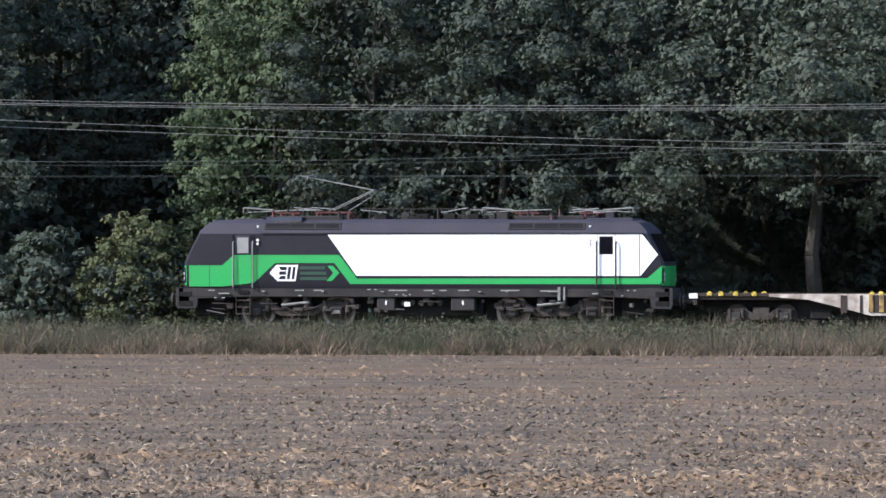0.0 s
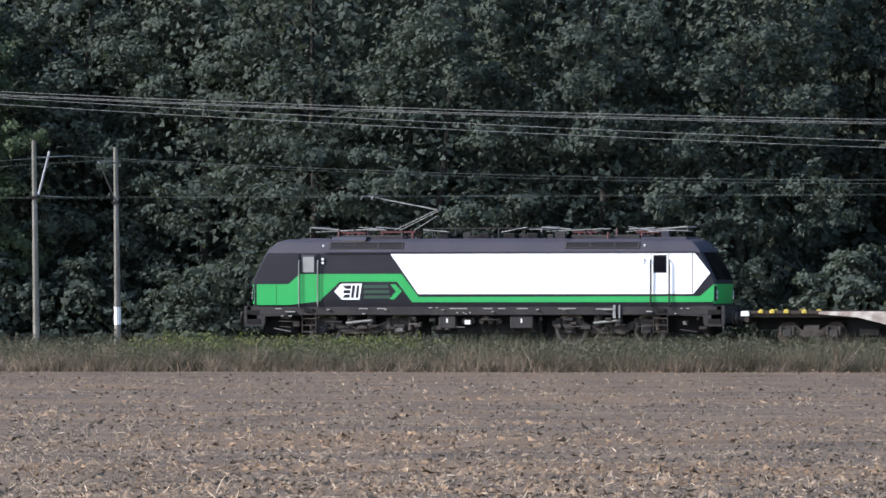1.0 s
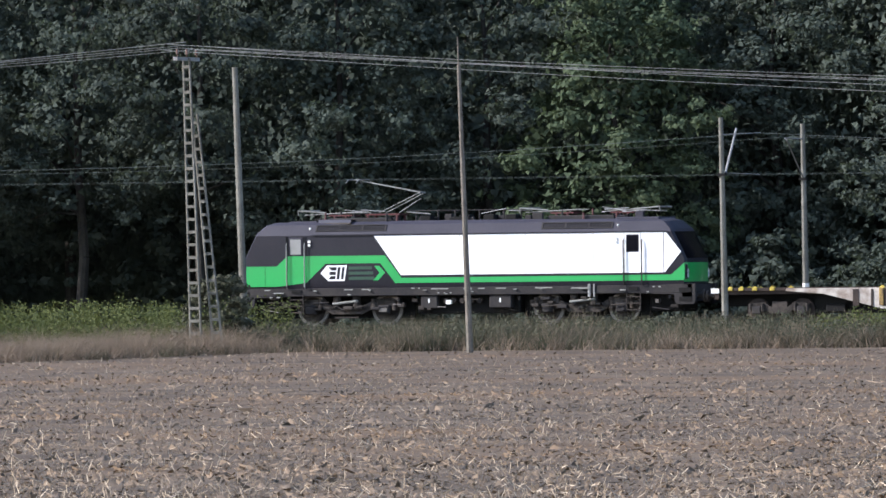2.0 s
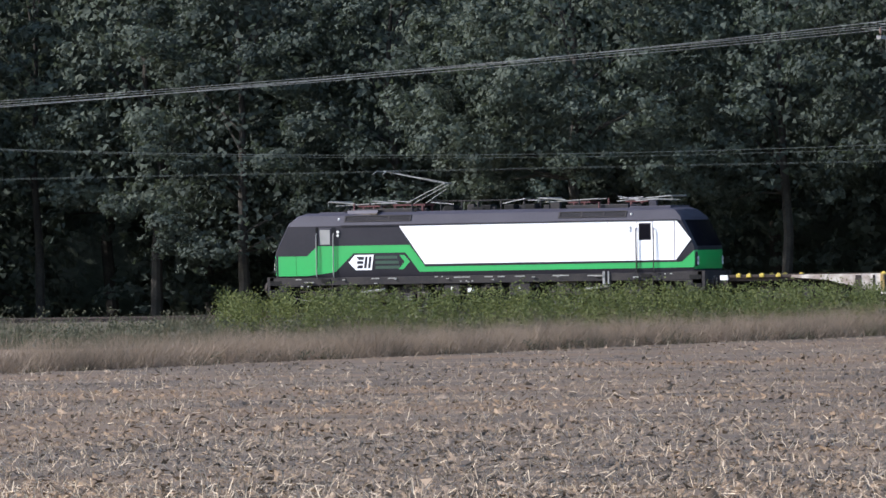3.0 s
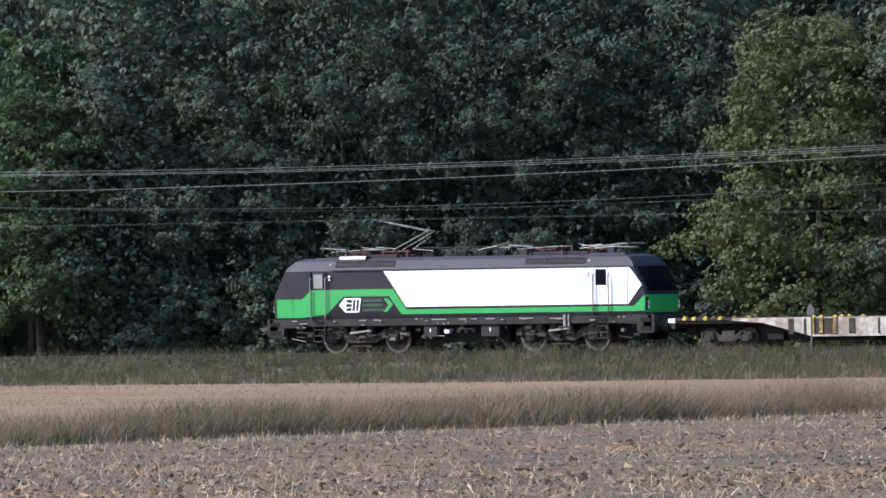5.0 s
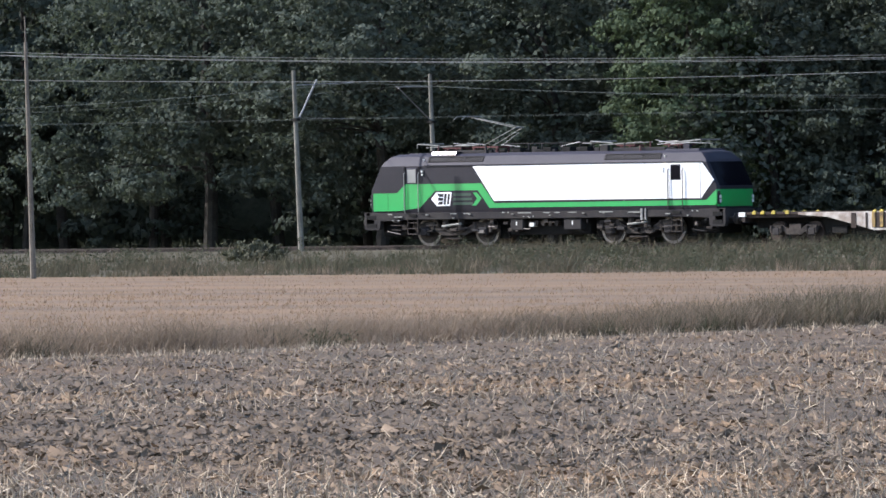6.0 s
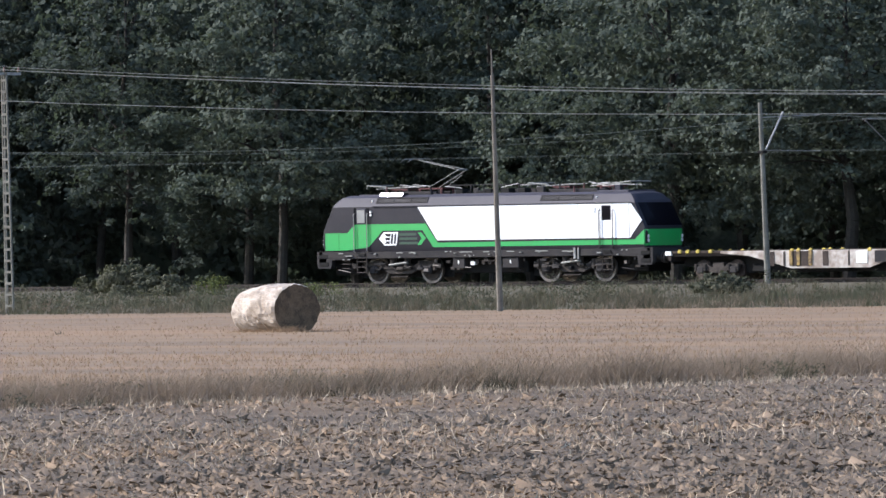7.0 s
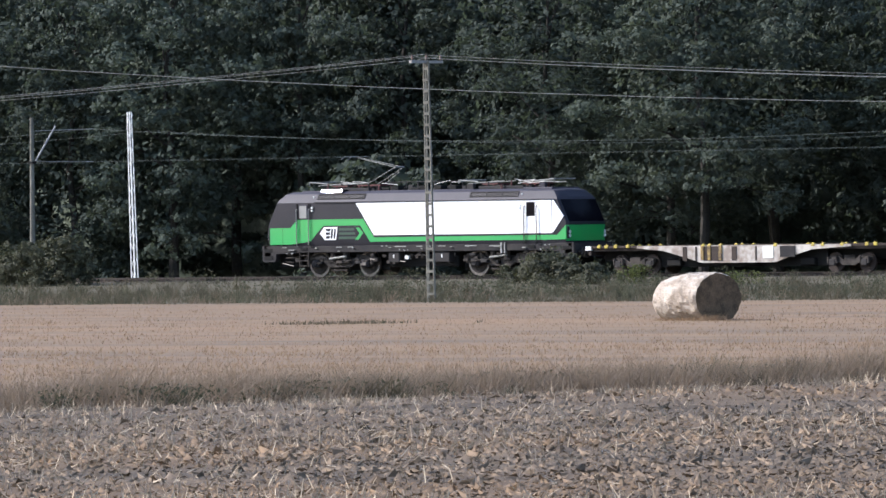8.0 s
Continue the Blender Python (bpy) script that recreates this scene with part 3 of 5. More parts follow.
def forest():
    oak = "dark green broad-leaved tree at the forest edge"
    # crowns down to the ground, crowns over a short stem, crowns high over bare stems
    # The next kind takes paler leaves, which paint the brightening by haze.
    grey = "broad-leaved tree at the forest edge, haze put into its grey-green leaves"
    big = "large pale green oak spreading over the forest edge"
    kinds = {"low": [make_tree(11, 18, 4.7, 0.4, 60, 22, 29, 0.112, 0.24, oak), make_tree(13, 17.5, 4.3, 0.6, 58, 22, 37, 0.1, 0.22, oak), make_tree(15, 19, 5.0, 1.0, 62, 22, 29, 0.112, 0.27, oak)],
             "low_hazed": [make_tree(25, 18, 4.8, 0.5, 60, 22, 29, 0.112, 0.24, grey, M_LEAFPALE), make_tree(26, 18.5, 4.7, 1.2, 60, 22, 29, 0.112, 0.24, grey, M_LEAFPALE)],
             "mid": [make_tree(12, 18.5, 5.0, 2.4, 56, 22, 29, 0.112, 0.28, oak), make_tree(16, 18, 4.6, 3.0, 52, 22, 29, 0.112, 0.26, oak)],
             "high": [make_tree(14, 19, 5.0, 5.2, 46, 20, 32, 0.112, 0.25, oak), make_tree(18, 19.5, 4.6, 6.2, 42, 20, 32, 0.112, 0.22, oak)],
             "high_hazed": [make_tree(27, 19, 5.4, 4.8, 54, 22, 32, 0.112, 0.27, grey, M_LEAFPALE)],
             "pale": [make_tree(17, 19, 7.0, 4.2, 78, 26, 33, 0.113, 0.36, big, M_LEAFPALE)],
             "pale_high": [make_tree(28, 19.5, 6.6, 6.6, 68, 26, 33, 0.113, 0.34, big, M_LEAFPALE)],
             "yellow": [make_tree(19, 14.5, 5.2, 0.8, 62, 22, 29, 0.112, 0.24, "yellowing green broad-leaved tree at the forest edge", M_LEAFY)],
             "green": [make_tree(20, 15, 4.2, 2.2, 50, 22, 29, 0.112, 0.22, "fresh green broad-leaved tree at the forest edge", M_LEAFGREEN)],
             "inner": [make_tree(21, 19, 5.2, 1.0, 48, 11, 22, 0.16, 0.28, "shaded tree inside the forest"), make_tree(22, 20, 5.4, 5.0, 42, 11, 22, 0.16, 0.3, "shaded tree inside the forest")]}
    spots = {k: [] for k in kinds}
    g = random.Random(5)
    # trees that stand out: how far along the line, how far from the track, kind
    row = [(-43.5, 387, "high"), (-53.5, 384.5, "pale_high"), (-61.5, 386, "mid"), (-66.5, 385.5, "low"), (-71.4, 386.5, "low"), (-76.0, 388, "green"), (-84.0, 395.5, "high"), (-90.0, 388, "low"),
           (-95.5, 386, "low"), (-101.5, 385, "low"), (-107, 386, "low"), (-112.8, 390.5, "mid"), (-118.3, 392, "mid"), (-123.5, 386.5, "green"), (-129.5, 387.5, "high"),
           (-135, 385.0, "mid"), (-140.5, 384, "high"), (-147, 386.5, "high"), (-155.5, 384.5, "pale_high"), (-164.5, 386, "mid"), (-171, 385, "mid"), (-176.5, 388.5, "high_hazed"), (-183.0, 390, "high"), (-188.0, 384.5, "low_hazed"),
           (-193.8, 383.5, "low_hazed"), (-201.0, 384, "yellow"), (-208.5, 389.5, "low"), (-214.5, 387, "low"), (-220, 387.5, "mid"), (-226, 386.5, "low"), (-232, 386, "low_hazed"), (-237.0, 383.8, "low_hazed"), (-240.3, 382.8, "green"), (-244.5, 388, "high_hazed"),
           (-249.5, 385, "high_hazed"), (-257.5, 382.6, "pale_high"), (-267.5, 383.5, "pale"), (-278, 393, "high"), (-284, 391, "high"), (-291.0, 383, "high_hazed"), (-296, 387, "mid"), (-301.5, 385, "high"), (-310.5, 394, "high"),
           (-316, 392, "high"), (-322, 391, "high"), (-328, 388, "mid"), (-334, 387, "low"), (-340, 386, "low"), (-346, 386, "mid"), (-352, 386, "low")]
    for x, y, kind in row:
        spots[kind].append((x, y + g.uniform(-0.5, 0.5)))
    x = -32.0
    while x > -360:
        spots["inner"].append((x, 396.5 + g.uniform(-1.5, 1.5)))
        x -= g.uniform(4.6, 6.4)
    for kind, at in spots.items():
        own = kinds[kind]
        for i, ob in enumerate(own):
            place(ob, [pose(x, y, 0, 0, 0, g.uniform(-50, 50)) @ Matrix.Diagonal((g.choice((-1, 1)) * g.uniform(0.94, 1.08), 1, g.uniform(0.94, 1.06), 1)) for x, y in at[i::len(own)]])
    low = make_tree(31, 3.4, 1.9, 0.1, 20, 8, 30, 0.1, 0.05, "dense green shrub under the forest edge", None, "shrub")
    x, at = -38.0, []
    while x > -345:
        if -136 < x < -62 or -236 < x < -196:
            h = g.uniform(0.6, 1.5)
            at.append(pose(x, 384.0 + g.uniform(-1.5, 2.5), 0, 0, 0, g.uniform(-60, 60)) @ Matrix.Diagonal((h * 1.1, h, h, 1)))
        x -= g.uniform(1.8, 4.6)
    at += [pose(x, y, 0, 0, 0, r) @ Matrix.Scale(h, 4) for x, y, r, h in ((-310.8, 385.5, 20, 1.6), (-314.2, 386, -30, 1.8))]
    place(low, at)
    place(make_tree(33, 4.6, 2.6, 0.2, 26, 10, 44, 0.09, 0.06, "yellow-green shrub at the forest edge", M_LEAFY, "shrub"), [pose(-80.0, 382.5, 0)])
    for k, (x, y, tall, rad) in enumerate(((-117.6, 322.6, 2.7, 1.3), (-279, 356, 1.4, 1.9), (-310.6, 358.5, 2.3, 1.7), (-313.2, 359, 2.0, 1.9), (-316.2, 359.5, 1.7, 1.8), (-242.0, 350, 0.75, 1.3), (-276.0, 355, 0.9, 1.1))):
        b = make_tree(41 + k, tall, rad, 0.05, 20, 9, 50, 0.065, 0.035, "bushy green shrub on the railway verge", M_WEED, "shrub")
        b.matrix_basis = pose(x, y, bank(x, y) - 0.05)
        tagged(b, group="shrubs on the verge")
    nx, nz = 160, 14
    v = np.array([(20 - i * 2.6, 405 + 2.5 * noise.noise(Vector((i * 0.35, j * 0.6, 1))), j * 2.0 - 1) for j in range(nz) for i in range(nx)])
    k = np.arange(nx * nz).reshape(nz, nx)
    raw("backdrop", v, np.stack([k[:-1, :-1], k[:-1, 1:], k[1:, 1:], k[1:, :-1]], -1).reshape(-1, 4), M_FOREST, "structure", "dark inner forest behind the first trees", "forest")


# ---- railway ----
def railway():
    bm = bmesh.new()
    prism_y = [(363.6, 0.05), (364.7, 0.40), (372.7, 0.40), (373.9, 0.0), (373.9, -0.3), (363.6, -0.3)]
    a = [bm.verts.new((-480, y, z)) for y, z in prism_y]
    b = [bm.verts.new((80, y, z)) for y, z in prism_y]
    bm.faces.new(a)
    bm.faces.new(b[::-1])
    for i in range(6):
        j = (i + 1) % 6
        bm.faces.new((a[i], b[i], b[j], a[j]))
    bmesh.ops.recalc_face_normals(bm, faces=bm.faces)
    tagged(link("ballast_bed", bm, M_BALLAST), "grey-brown stone ballast under two tracks", "ballast", "", "structure")
    n = 14000
    u = rng.uniform(0, 1, n)
    c = np.stack([rng.uniform(-352, -30, n), 363.5 + 1.6 * u, 0.03 + 0.37 * np.minimum(1, u * 1.45) + rng.uniform(0, 0.03, n)], -1)
    v = (c[:, None] + rng.normal(0, 1, (n, 3, 3)) * 0.05).reshape(-1, 3)
    raw("ballast_stones", v, np.arange(n * 3).reshape(-1, 3), M_BALLAST, "stuff", "loose grey ballast stones on the shoulder", "stones")
    for y in (TRACK - 0.75, TRACK + 0.75, TRACK + 3.45, TRACK + 4.95):
        bm = bmesh.new()
        box(bm, -480, 80, y - 0.036, y + 0.036, RAIL - 0.05, RAIL)
        box(bm, -480, 80, y - 0.01, y + 0.01, RAIL - 0.14, RAIL - 0.05)
        box(bm, -480, 80, y - 0.07, y + 0.07, RAIL - 0.165, RAIL - 0.14)
        tagged(link("rail", bm, M_RAIL), "worn steel rail on the ballast", "rail", "rails of the two tracks", "structure")


def mast(x, y, top, side, lean=0.0):
    """Concrete catenary mast; side -1: near row, with a stay towards the track."""
    ob = empty("catenary_mast", pose(x, y, 0, 0, lean, 0), "tapered grey concrete catenary mast beside the track", "mast", "catenary masts")
    bm = bmesh.new()
    v = bmesh.ops.create_cone(bm, cap_ends=True, segments=8, radius1=0.145, radius2=0.09, depth=top + 0.4)["verts"]
    for a in v:
        a.co.z += (top - 0.4) / 2
    part("shaft", bm, M_CONC, ob)
    bm = bmesh.new()
    box(bm, -0.15, 0.15, -0.15, 0.15, top - 2.22, top - 2.12)
    part("clamp", bm, M_DARK, ob)
    if side < 0:
        bm = bmesh.new()
        rod(bm, (0.1, 0.15, top - 2.1), (0.12, 1.6, top - 0.42), 0.045)
        part("stay_tube", bm, M_STEEL, ob, "bright galvanised stay tube")
        bm = bmesh.new()
        rod(bm, (0, 0.1, top - 0.65), (0.3, 4.2, top - 0.55), 0.018)
        part("top_tube", bm, M_STEEL, ob)
        bm = bmesh.new()
        rod(bm, (0.02, 0.12, top - 2.1), (0.2, 4.3, top - 2.15), 0.014)
        part("steady_arm", bm, M_STEEL, ob)
    else:
        bm = bmesh.new()
        rod(bm, (0, -0.1, top - 0.6), (0.2, -3.1, top - 0.6), 0.025)
        rod(bm, (0, -0.1, top - 2.1), (0.2, -2.9, top - 0.65), 0.03)
        part("bracket", bm, M_STEEL, ob)
        bm = bmesh.new()
        v = bmesh.ops.create_cone(bm, cap_ends=True, segments=8, radius1=0.142, radius2=0.138, depth=0.7)["verts"]
        for a in v:
            a.co.z += 1.66
        part("white_band", bm, M_WHITE, ob, "white painted band")
    return ob


def ladder(bm, x0, x1, w0, w1, z0, z1, y, rungs, t=0.045, mi=0):
    """Two chords that converge upwards, with rungs: an openwork concrete post."""
    for s in (-1, 1):
        for k in range(8):
            f, g = k / 8, (k + 1) / 8
            p = (x0 + (x1 - x0) * f + s * (w0 + (w1 - w0) * f), y, z0 + (z1 - z0) * f)
            q = (x0 + (x1 - x0) * g + s * (w0 + (w1 - w0) * g), y, z0 + (z1 - z0) * g)
            rod(bm, p, q, t, n=6)
    for k in range(rungs):
        f = (k + 0.3) / rungs
        c, w = x0 + (x1 - x0) * f, w0 + (w1 - w0) * f
        box(bm, c - w, c + w, y - t, y + t, z0 + (z1 - z0) * f - 0.05, z0 + (z1 - z0) * f + 0.05)
    return bm


def insulators(ob, top, span):
    for dx in (-span, 0.0, span):
        bm = bmesh.new()
        rod(bm, (0.02, dx, top), (0.02, dx, top + 0.12), 0.02)
        rod(bm, (0.02, dx, top + 0.1), (0.02, dx, top + 0.28), 0.06, 0.04)
        part("insulator", bm, M_PORC, ob)


def line_poles():
    for x, y, top, lean in ((-106.25, 316.0, 9.66, -1.7), (-215.28, 297.0, 8.75, -1.3)):
        ob = empty("power_pole", pose(x, y, 0, 0, lean, 0), "slender grey concrete power line pole in the field edge", "pole", "power line poles")
        bm = bmesh.new()
        v = bmesh.ops.create_cone(bm, cap_ends=True, segments=8, radius1=0.12, radius2=0.065, depth=top + 0.4)["verts"]
        for a in v:
            a.co.z += (top - 0.4) / 2
        part("shaft", bm, M_POLE, ob)
        bm = bmesh.new()
        rod(bm, (0, 0, top - 0.05), (0, 0, top + 0.95), 0.035, 0.02)
        part("tip_rod", bm, M_POLE, ob)
    ob = empty("power_pole", pose(-119.32, 330, 0, 0, -1.6, 0), "round grey concrete power line pole behind a bush", "pole", "power line poles")
    bm = bmesh.new()
    v = bmesh.ops.create_cone(bm, cap_ends=True, segments=10, radius1=0.145, radius2=0.1, depth=10.4)["verts"]
    for a in v:
        a.co.z += 4.8
    part("shaft", bm, M_CONC, ob)
    ob = empty("lattice_pole", pose(-117, 318, 0), "openwork concrete corner pole with a slanting strut", "pole", "power line poles")
    bm = bmesh.new()
    ladder(bm, 0.25, 0, 0.2, 0.11, -0.3, 10.1, 0, 24)
    part("shaft", bm, M_CONC, ob)
    bm = bmesh.new()
    ladder(bm, 0.95, 0.15, 0.17, 0.09, -0.3, 8.2, 0.35, 19)
    part("strut", bm, M_CONC, ob)
    bm = bmesh.new()
    box(bm, -0.08, 0.08, -1.1, 1.1, 10.0, 10.12)
    part("crossarm", bm, M_STEEL, ob)
    insulators(ob, 10.12, 0.95)
    ob = empty("lattice_pole", pose(-247.4, 308, 0), "openwork grey concrete power pole at the stubble edge", "pole", "power line poles")
    bm = bmesh.new()
    ladder(bm, 0.12, 0, 0.18, 0.11, -0.3, 9.55, 0, 22)
    box(bm, -0.02, 0.02, -0.03, 0.03, 0, 9.5)
    part("shaft", bm, M_CONC, ob)
    bm = bmesh.new()
    box(bm, -0.07, 0.07, -1.0, 1.0, 9.45, 9.56)
    part("crossarm", bm, M_STEEL, ob)
    insulators(ob, 9.5, 0.9)


def wire(name, x0, x1, at, r, material, label, category="wire", group=""):
    bm = bmesh.new()
    n = 26
    pts = [at(x0 + (x1 - x0) * k / n) for k in range(n + 1)]
    path_rod(bm, pts, r, 5)
    return tagged(link(name, bm, material), label, category, group)


def wires():
    cond = "thin bare aluminium power line conductor"
    for dy, dz in ((-0.6, 0.0), (0.0, 0.1), (0.6, -0.04)):
        wire("conductor", -117, -247.3, lambda x: (x, 318 + dy + (x + 117) * 10 / 130.3, 0.000552 * x * x + 0.206945 * x + 27.087 + dz), 0.0085, M_WIRE, cond, "wire", "power line wires")
        wire("conductor", -117, -20, lambda x: (x, 318 + dy, 0.000539 * x * x + 0.054295 * x + 9.402 + dz), 0.0085, M_WIRE, cond, "wire", "power line wires")
        wire("conductor", -247.3, -330, lambda x: (x, 308 + dy, 9.72 + dz + (x + 247.3) * 0.066 + 0.00042 * (x + 247.3) ** 2), 0.0075, M_WIRE, cond, "wire", "power line wires")
    wire("conductor", -117, -290, lambda x: (x, 318 + (x + 117) * 28 / 183, 0.000595 * x * x + 0.231859 * x + 29.629), 0.012, M_WIRE, cond, "wire", "power line wires")
    for dz in (0.0, -0.22):
        wire("conductor", -118, -20, lambda x: (x, 318.6, 0.000434 * x * x + 0.020323 * x + 6.959 + dz), 0.0085, M_WIRE, cond, "wire", "power line wires")
    spans = [MASTS[i:i + 2] for i in range(len(MASTS) - 1)]
    for a, b in spans:
        for y, top in ((TRACK - 0.2, 7.85), (TRACK + 4.4, 7.75)):
            mid, half = (a + b) / 2, (a - b) / 2
            wire("messenger_wire", a, b, lambda x: (x, y, top - 1.05 * (1 - ((x - mid) / half) ** 2)), 0.009 if y < 369 else 0.006, M_COPPER, "sagging catenary messenger wire over the track", "wire", "catenary wires")
            wire("contact_wire", a, b, lambda x: (x, y, 6.27), 0.0045, M_COPPER, "level contact wire over the track", "wire", "catenary wires")


MASTS = [26.0, -42.8, -111.4, -180.05, -247.7, -315.2, -384.0]


# ---- locomotive ----
def ring(a, w, z, nose):
    """Plan outline of the body at one height: half length a, half width w, rounded ends."""
    e = [(a - 1.25, w), (a - 0.21, w * 0.985), (a - 0.12, w * 0.9), (a - 0.04, w * 0.66), (a, w * 0.36)]
    pts = e + [(x, -y) for x, y in e[::-1]]
    return [(x, y, z) for x, y in pts] + [(-x, -y, z) for x, y in pts]


def lofted(bm, levels):
    rows = [[bm.verts.new(p) for p in ring(*lv)] for lv in levels]
    n = len(rows[0])
    for r, s in zip(rows, rows[1:]):
        for i in range(n):
            j = (i + 1) % n
            bm.faces.new((r[i], r[j], s[j], s[i]))
    bm.faces.new(rows[0][::-1])
    bm.faces.new(rows[-1])
    return bm


LOCO = empty("locomotive", pose(-65.7, TRACK, RAIL), "four-axle electric locomotive in black, green and white livery", "locomotive")


def locomotive():
    L, S = LOCO, -1.5
    bm = bmesh.new()
    lofted(bm, [(9.16, 1.44, 1.42, 0), (9.2, 1.5, 1.6, 0), (9.22, 1.5, 2.34, 0), (9.2, 1.5, 2.5, 0), (8.93, 1.495, 3.06, 0), (8.68, 1.485, 3.54, 0),
                (8.62, 1.42, 3.66, 0), (8.3, 1.23, 3.95, 0), (7.95, 1.04, 4.06, 0)])
    for f in bm.faces:
        c = f.calc_center_median()
        if abs(c.x) > 8.6 and 1.58 < c.z < 2.34:
            f.material_index = 1
        elif abs(c.x) > 8.55 and 2.6 < c.z < 3.5 and abs(c.y) < 1.25:
            f.material_index = 2
        elif c.z > 3.55:
            f.material_index = 3
    shell = part("body", bm, [M_GREY, M_GREEN, M_GLASS, M_ROOF], L, "anthracite body shell with green lower nose", True)
    shell.data.set_sharp_from_angle(angle=radians(20))
    # livery on the side
    bm = bmesh.new()
    prism(bm, [(-3.62, 3.50), (-2.52, 1.965), (8.22, 1.965), (8.88, 2.76), (8.27, 3.53)], S - 0.008, S + 0.05)
    part("white_panel", bm, M_WHITEP, L, "large plain white side panel")
    bm = bmesh.new()
    g = S - 0.006
    prism(bm, [(-8.9, 1.56), (-7.62, 1.56), (-6.42, 1.70), (-6.42, 2.74), (-7.2, 2.74), (-7.64, 2.35), (-8.9, 2.35)], g, S + 0.05)
    prism(bm, [(-6.42, 1.70), (-5.62, 2.44), (-3.36, 2.44), (-3.18, 2.74), (-6.42, 2.74)], g, S + 0.05)
    prism(bm, [(-3.36, 2.44), (-2.76, 1.66), (-2.50, 1.86), (-3.18, 2.74)], g, S + 0.05)
    prism(bm, [(-2.76, 1.66), (8.95, 1.66), (9.02, 1.72), (9.02, 2.34), (8.48, 1.88), (-2.52, 1.86)], g, S + 0.05)
    part("green_band", bm, M_GREEN, L, "bright green stepped side band")
    bm = bmesh.new()
    prism(bm, [(-5.83, 2.07), (-5.56, 2.37), (-4.74, 2.37), (-4.84, 1.76), (-5.52, 1.76)], g, S + 0.04)
    logo = part("logo_plate", bm, M_WHITEP, L, "white pointed logo plate")
    bm = bmesh.new()
    h = S - 0.012
    prism(bm, [(-5.50, 2.30), (-5.16, 2.30), (-5.18, 2.17), (-5.38, 2.17)], h, S)
    prism(bm, [(-5.46, 2.125), (-5.19, 2.125), (-5.20, 2.0), (-5.46, 2.0)], h, S)
    prism(bm, [(-5.40, 1.955), (-5.21, 1.955), (-5.23, 1.83), (-5.50, 1.83)], h, S)
    prism(bm, [(-5.11, 2.30), (-5.00, 2.30), (-5.06, 1.83), (-5.17, 1.83)], h, S)
    prism(bm, [(-4.93, 2.30), (-4.83, 2.30), (-4.89, 1.83), (-4.99, 1.83)], h, S)
    part("logo_bars", bm, M_GREY, logo, "dark bars")
    bm = bmesh.new()
    for k in range(3):
        prism(bm, [(-4.66, 2.32 - 0.2 * k), (-3.72 + 0.05 * k, 2.32 - 0.2 * k), (-3.72 + 0.05 * k, 2.20 - 0.2 * k), (-4.68, 2.20 - 0.2 * k)], g, S + 0.04)
    part("lettering", bm, M_DULLGREEN, L, "faint dark green lettering bars")
    bm = bmesh.new()
    prism(bm, [(-3.62, 2.34), (-3.42, 2.34), (-3.17, 2.08), (-3.46, 1.77), (-3.66, 1.77), (-3.40, 2.07)], g, S + 0.04)
    part("chevron", bm, M_GREEN, L)
    # doors, windows, handrails
    for x, gl in ((-6.85, M_PALE), (6.93, M_GLASS)):
        bm = bmesh.new()
        box(bm, x - 0.28, x + 0.28, S - 0.016, S + 0.05, 2.74, 3.46, 0.03)
        w = part("window_frame", bm, M_GREY if x > 0 else M_ROOF, L)
        bm = bmesh.new()
        box(bm, x - 0.235, x + 0.235, S - 0.02, S + 0.02, 2.79, 3.41, 0.02)
        part("pane", bm, gl, w)
        for dx in (-0.36, 0.38):
            bm = bmesh.new()
            path_rod(bm, [(x + dx, S - 0.01, 3.25), (x + dx, S - 0.08, 3.18), (x + dx, S - 0.08, 1.55), (x + dx, S - 0.01, 1.48)], 0.024)
            part("handrail", bm, M_FRAME if x > 0 else M_STEEL, L, "dark handrail" if x > 0 else "bright steel handrail")
        bm = bmesh.new()
        for dx in (-0.335, 0.335):
            box(bm, x + dx - 0.008, x + dx + 0.008, S - 0.012, S + 0.02, 1.5, 3.5)
        part("door_joint", bm, M_DARK, L)
        bm = bmesh.new()
        for k in range(3):
            box(bm, x - 0.27, x + 0.27, S + 0.02, S + 0.2, 0.52 + 0.25 * k, 0.56 + 0.25 * k)
        for dx in (-0.28, 0.26):
            box(bm, x + dx, x + dx + 0.03, S + 0.02, S + 0.1, 0.5, 1.3)
        part("steps", bm, M_BOGIE, L)
        # No hollow is cut: a black plate paints the shade of the step recess.
        bm = bmesh.new()
        box(bm, x - 0.18, x + 0.2, S - 0.012, S + 0.05, 1.30, 1.42)
        part("step_hollow_shade", bm, M_DARK, L)
    g = random.Random(11)
    for k in range(12):
        x, w = -8.2 + 16.4 * (k + g.uniform(0.1, 0.9)) / 12, g.choice([0.04, 0.06, 0.11, 0.2])
        z = g.choice([1.2, 1.28, 1.36])
        bm = bmesh.new()
        box(bm, x - w, x + w, S - 0.05, S + 0.02, z, z + g.uniform(0.03, 0.06))
        part("marking", bm, M_MARK, L, "small white stencilled marking")
    # panel joints and shut lines in the white side
    for x in (-0.1, 2.6, 5.35, 8.19):
        bm = bmesh.new()
        w = 0.016 if x > 8 else 0.007
        box(bm, x - w, x + w, S - 0.0105, S, 1.98, 3.5)
        part("panel_joint", bm, M_FRAME if x > 8 else M_STEEL, L)
    # Added reflector: its sloped metal face is turned to throw the sun's glint.
    bm = bmesh.new()
    prism(bm, [(-1.18, 4.02), (-1.117, 4.15), (-0.2, 4.15), (-0.2, 3.97), (-1.18, 3.97)], -0.7, 0.7)
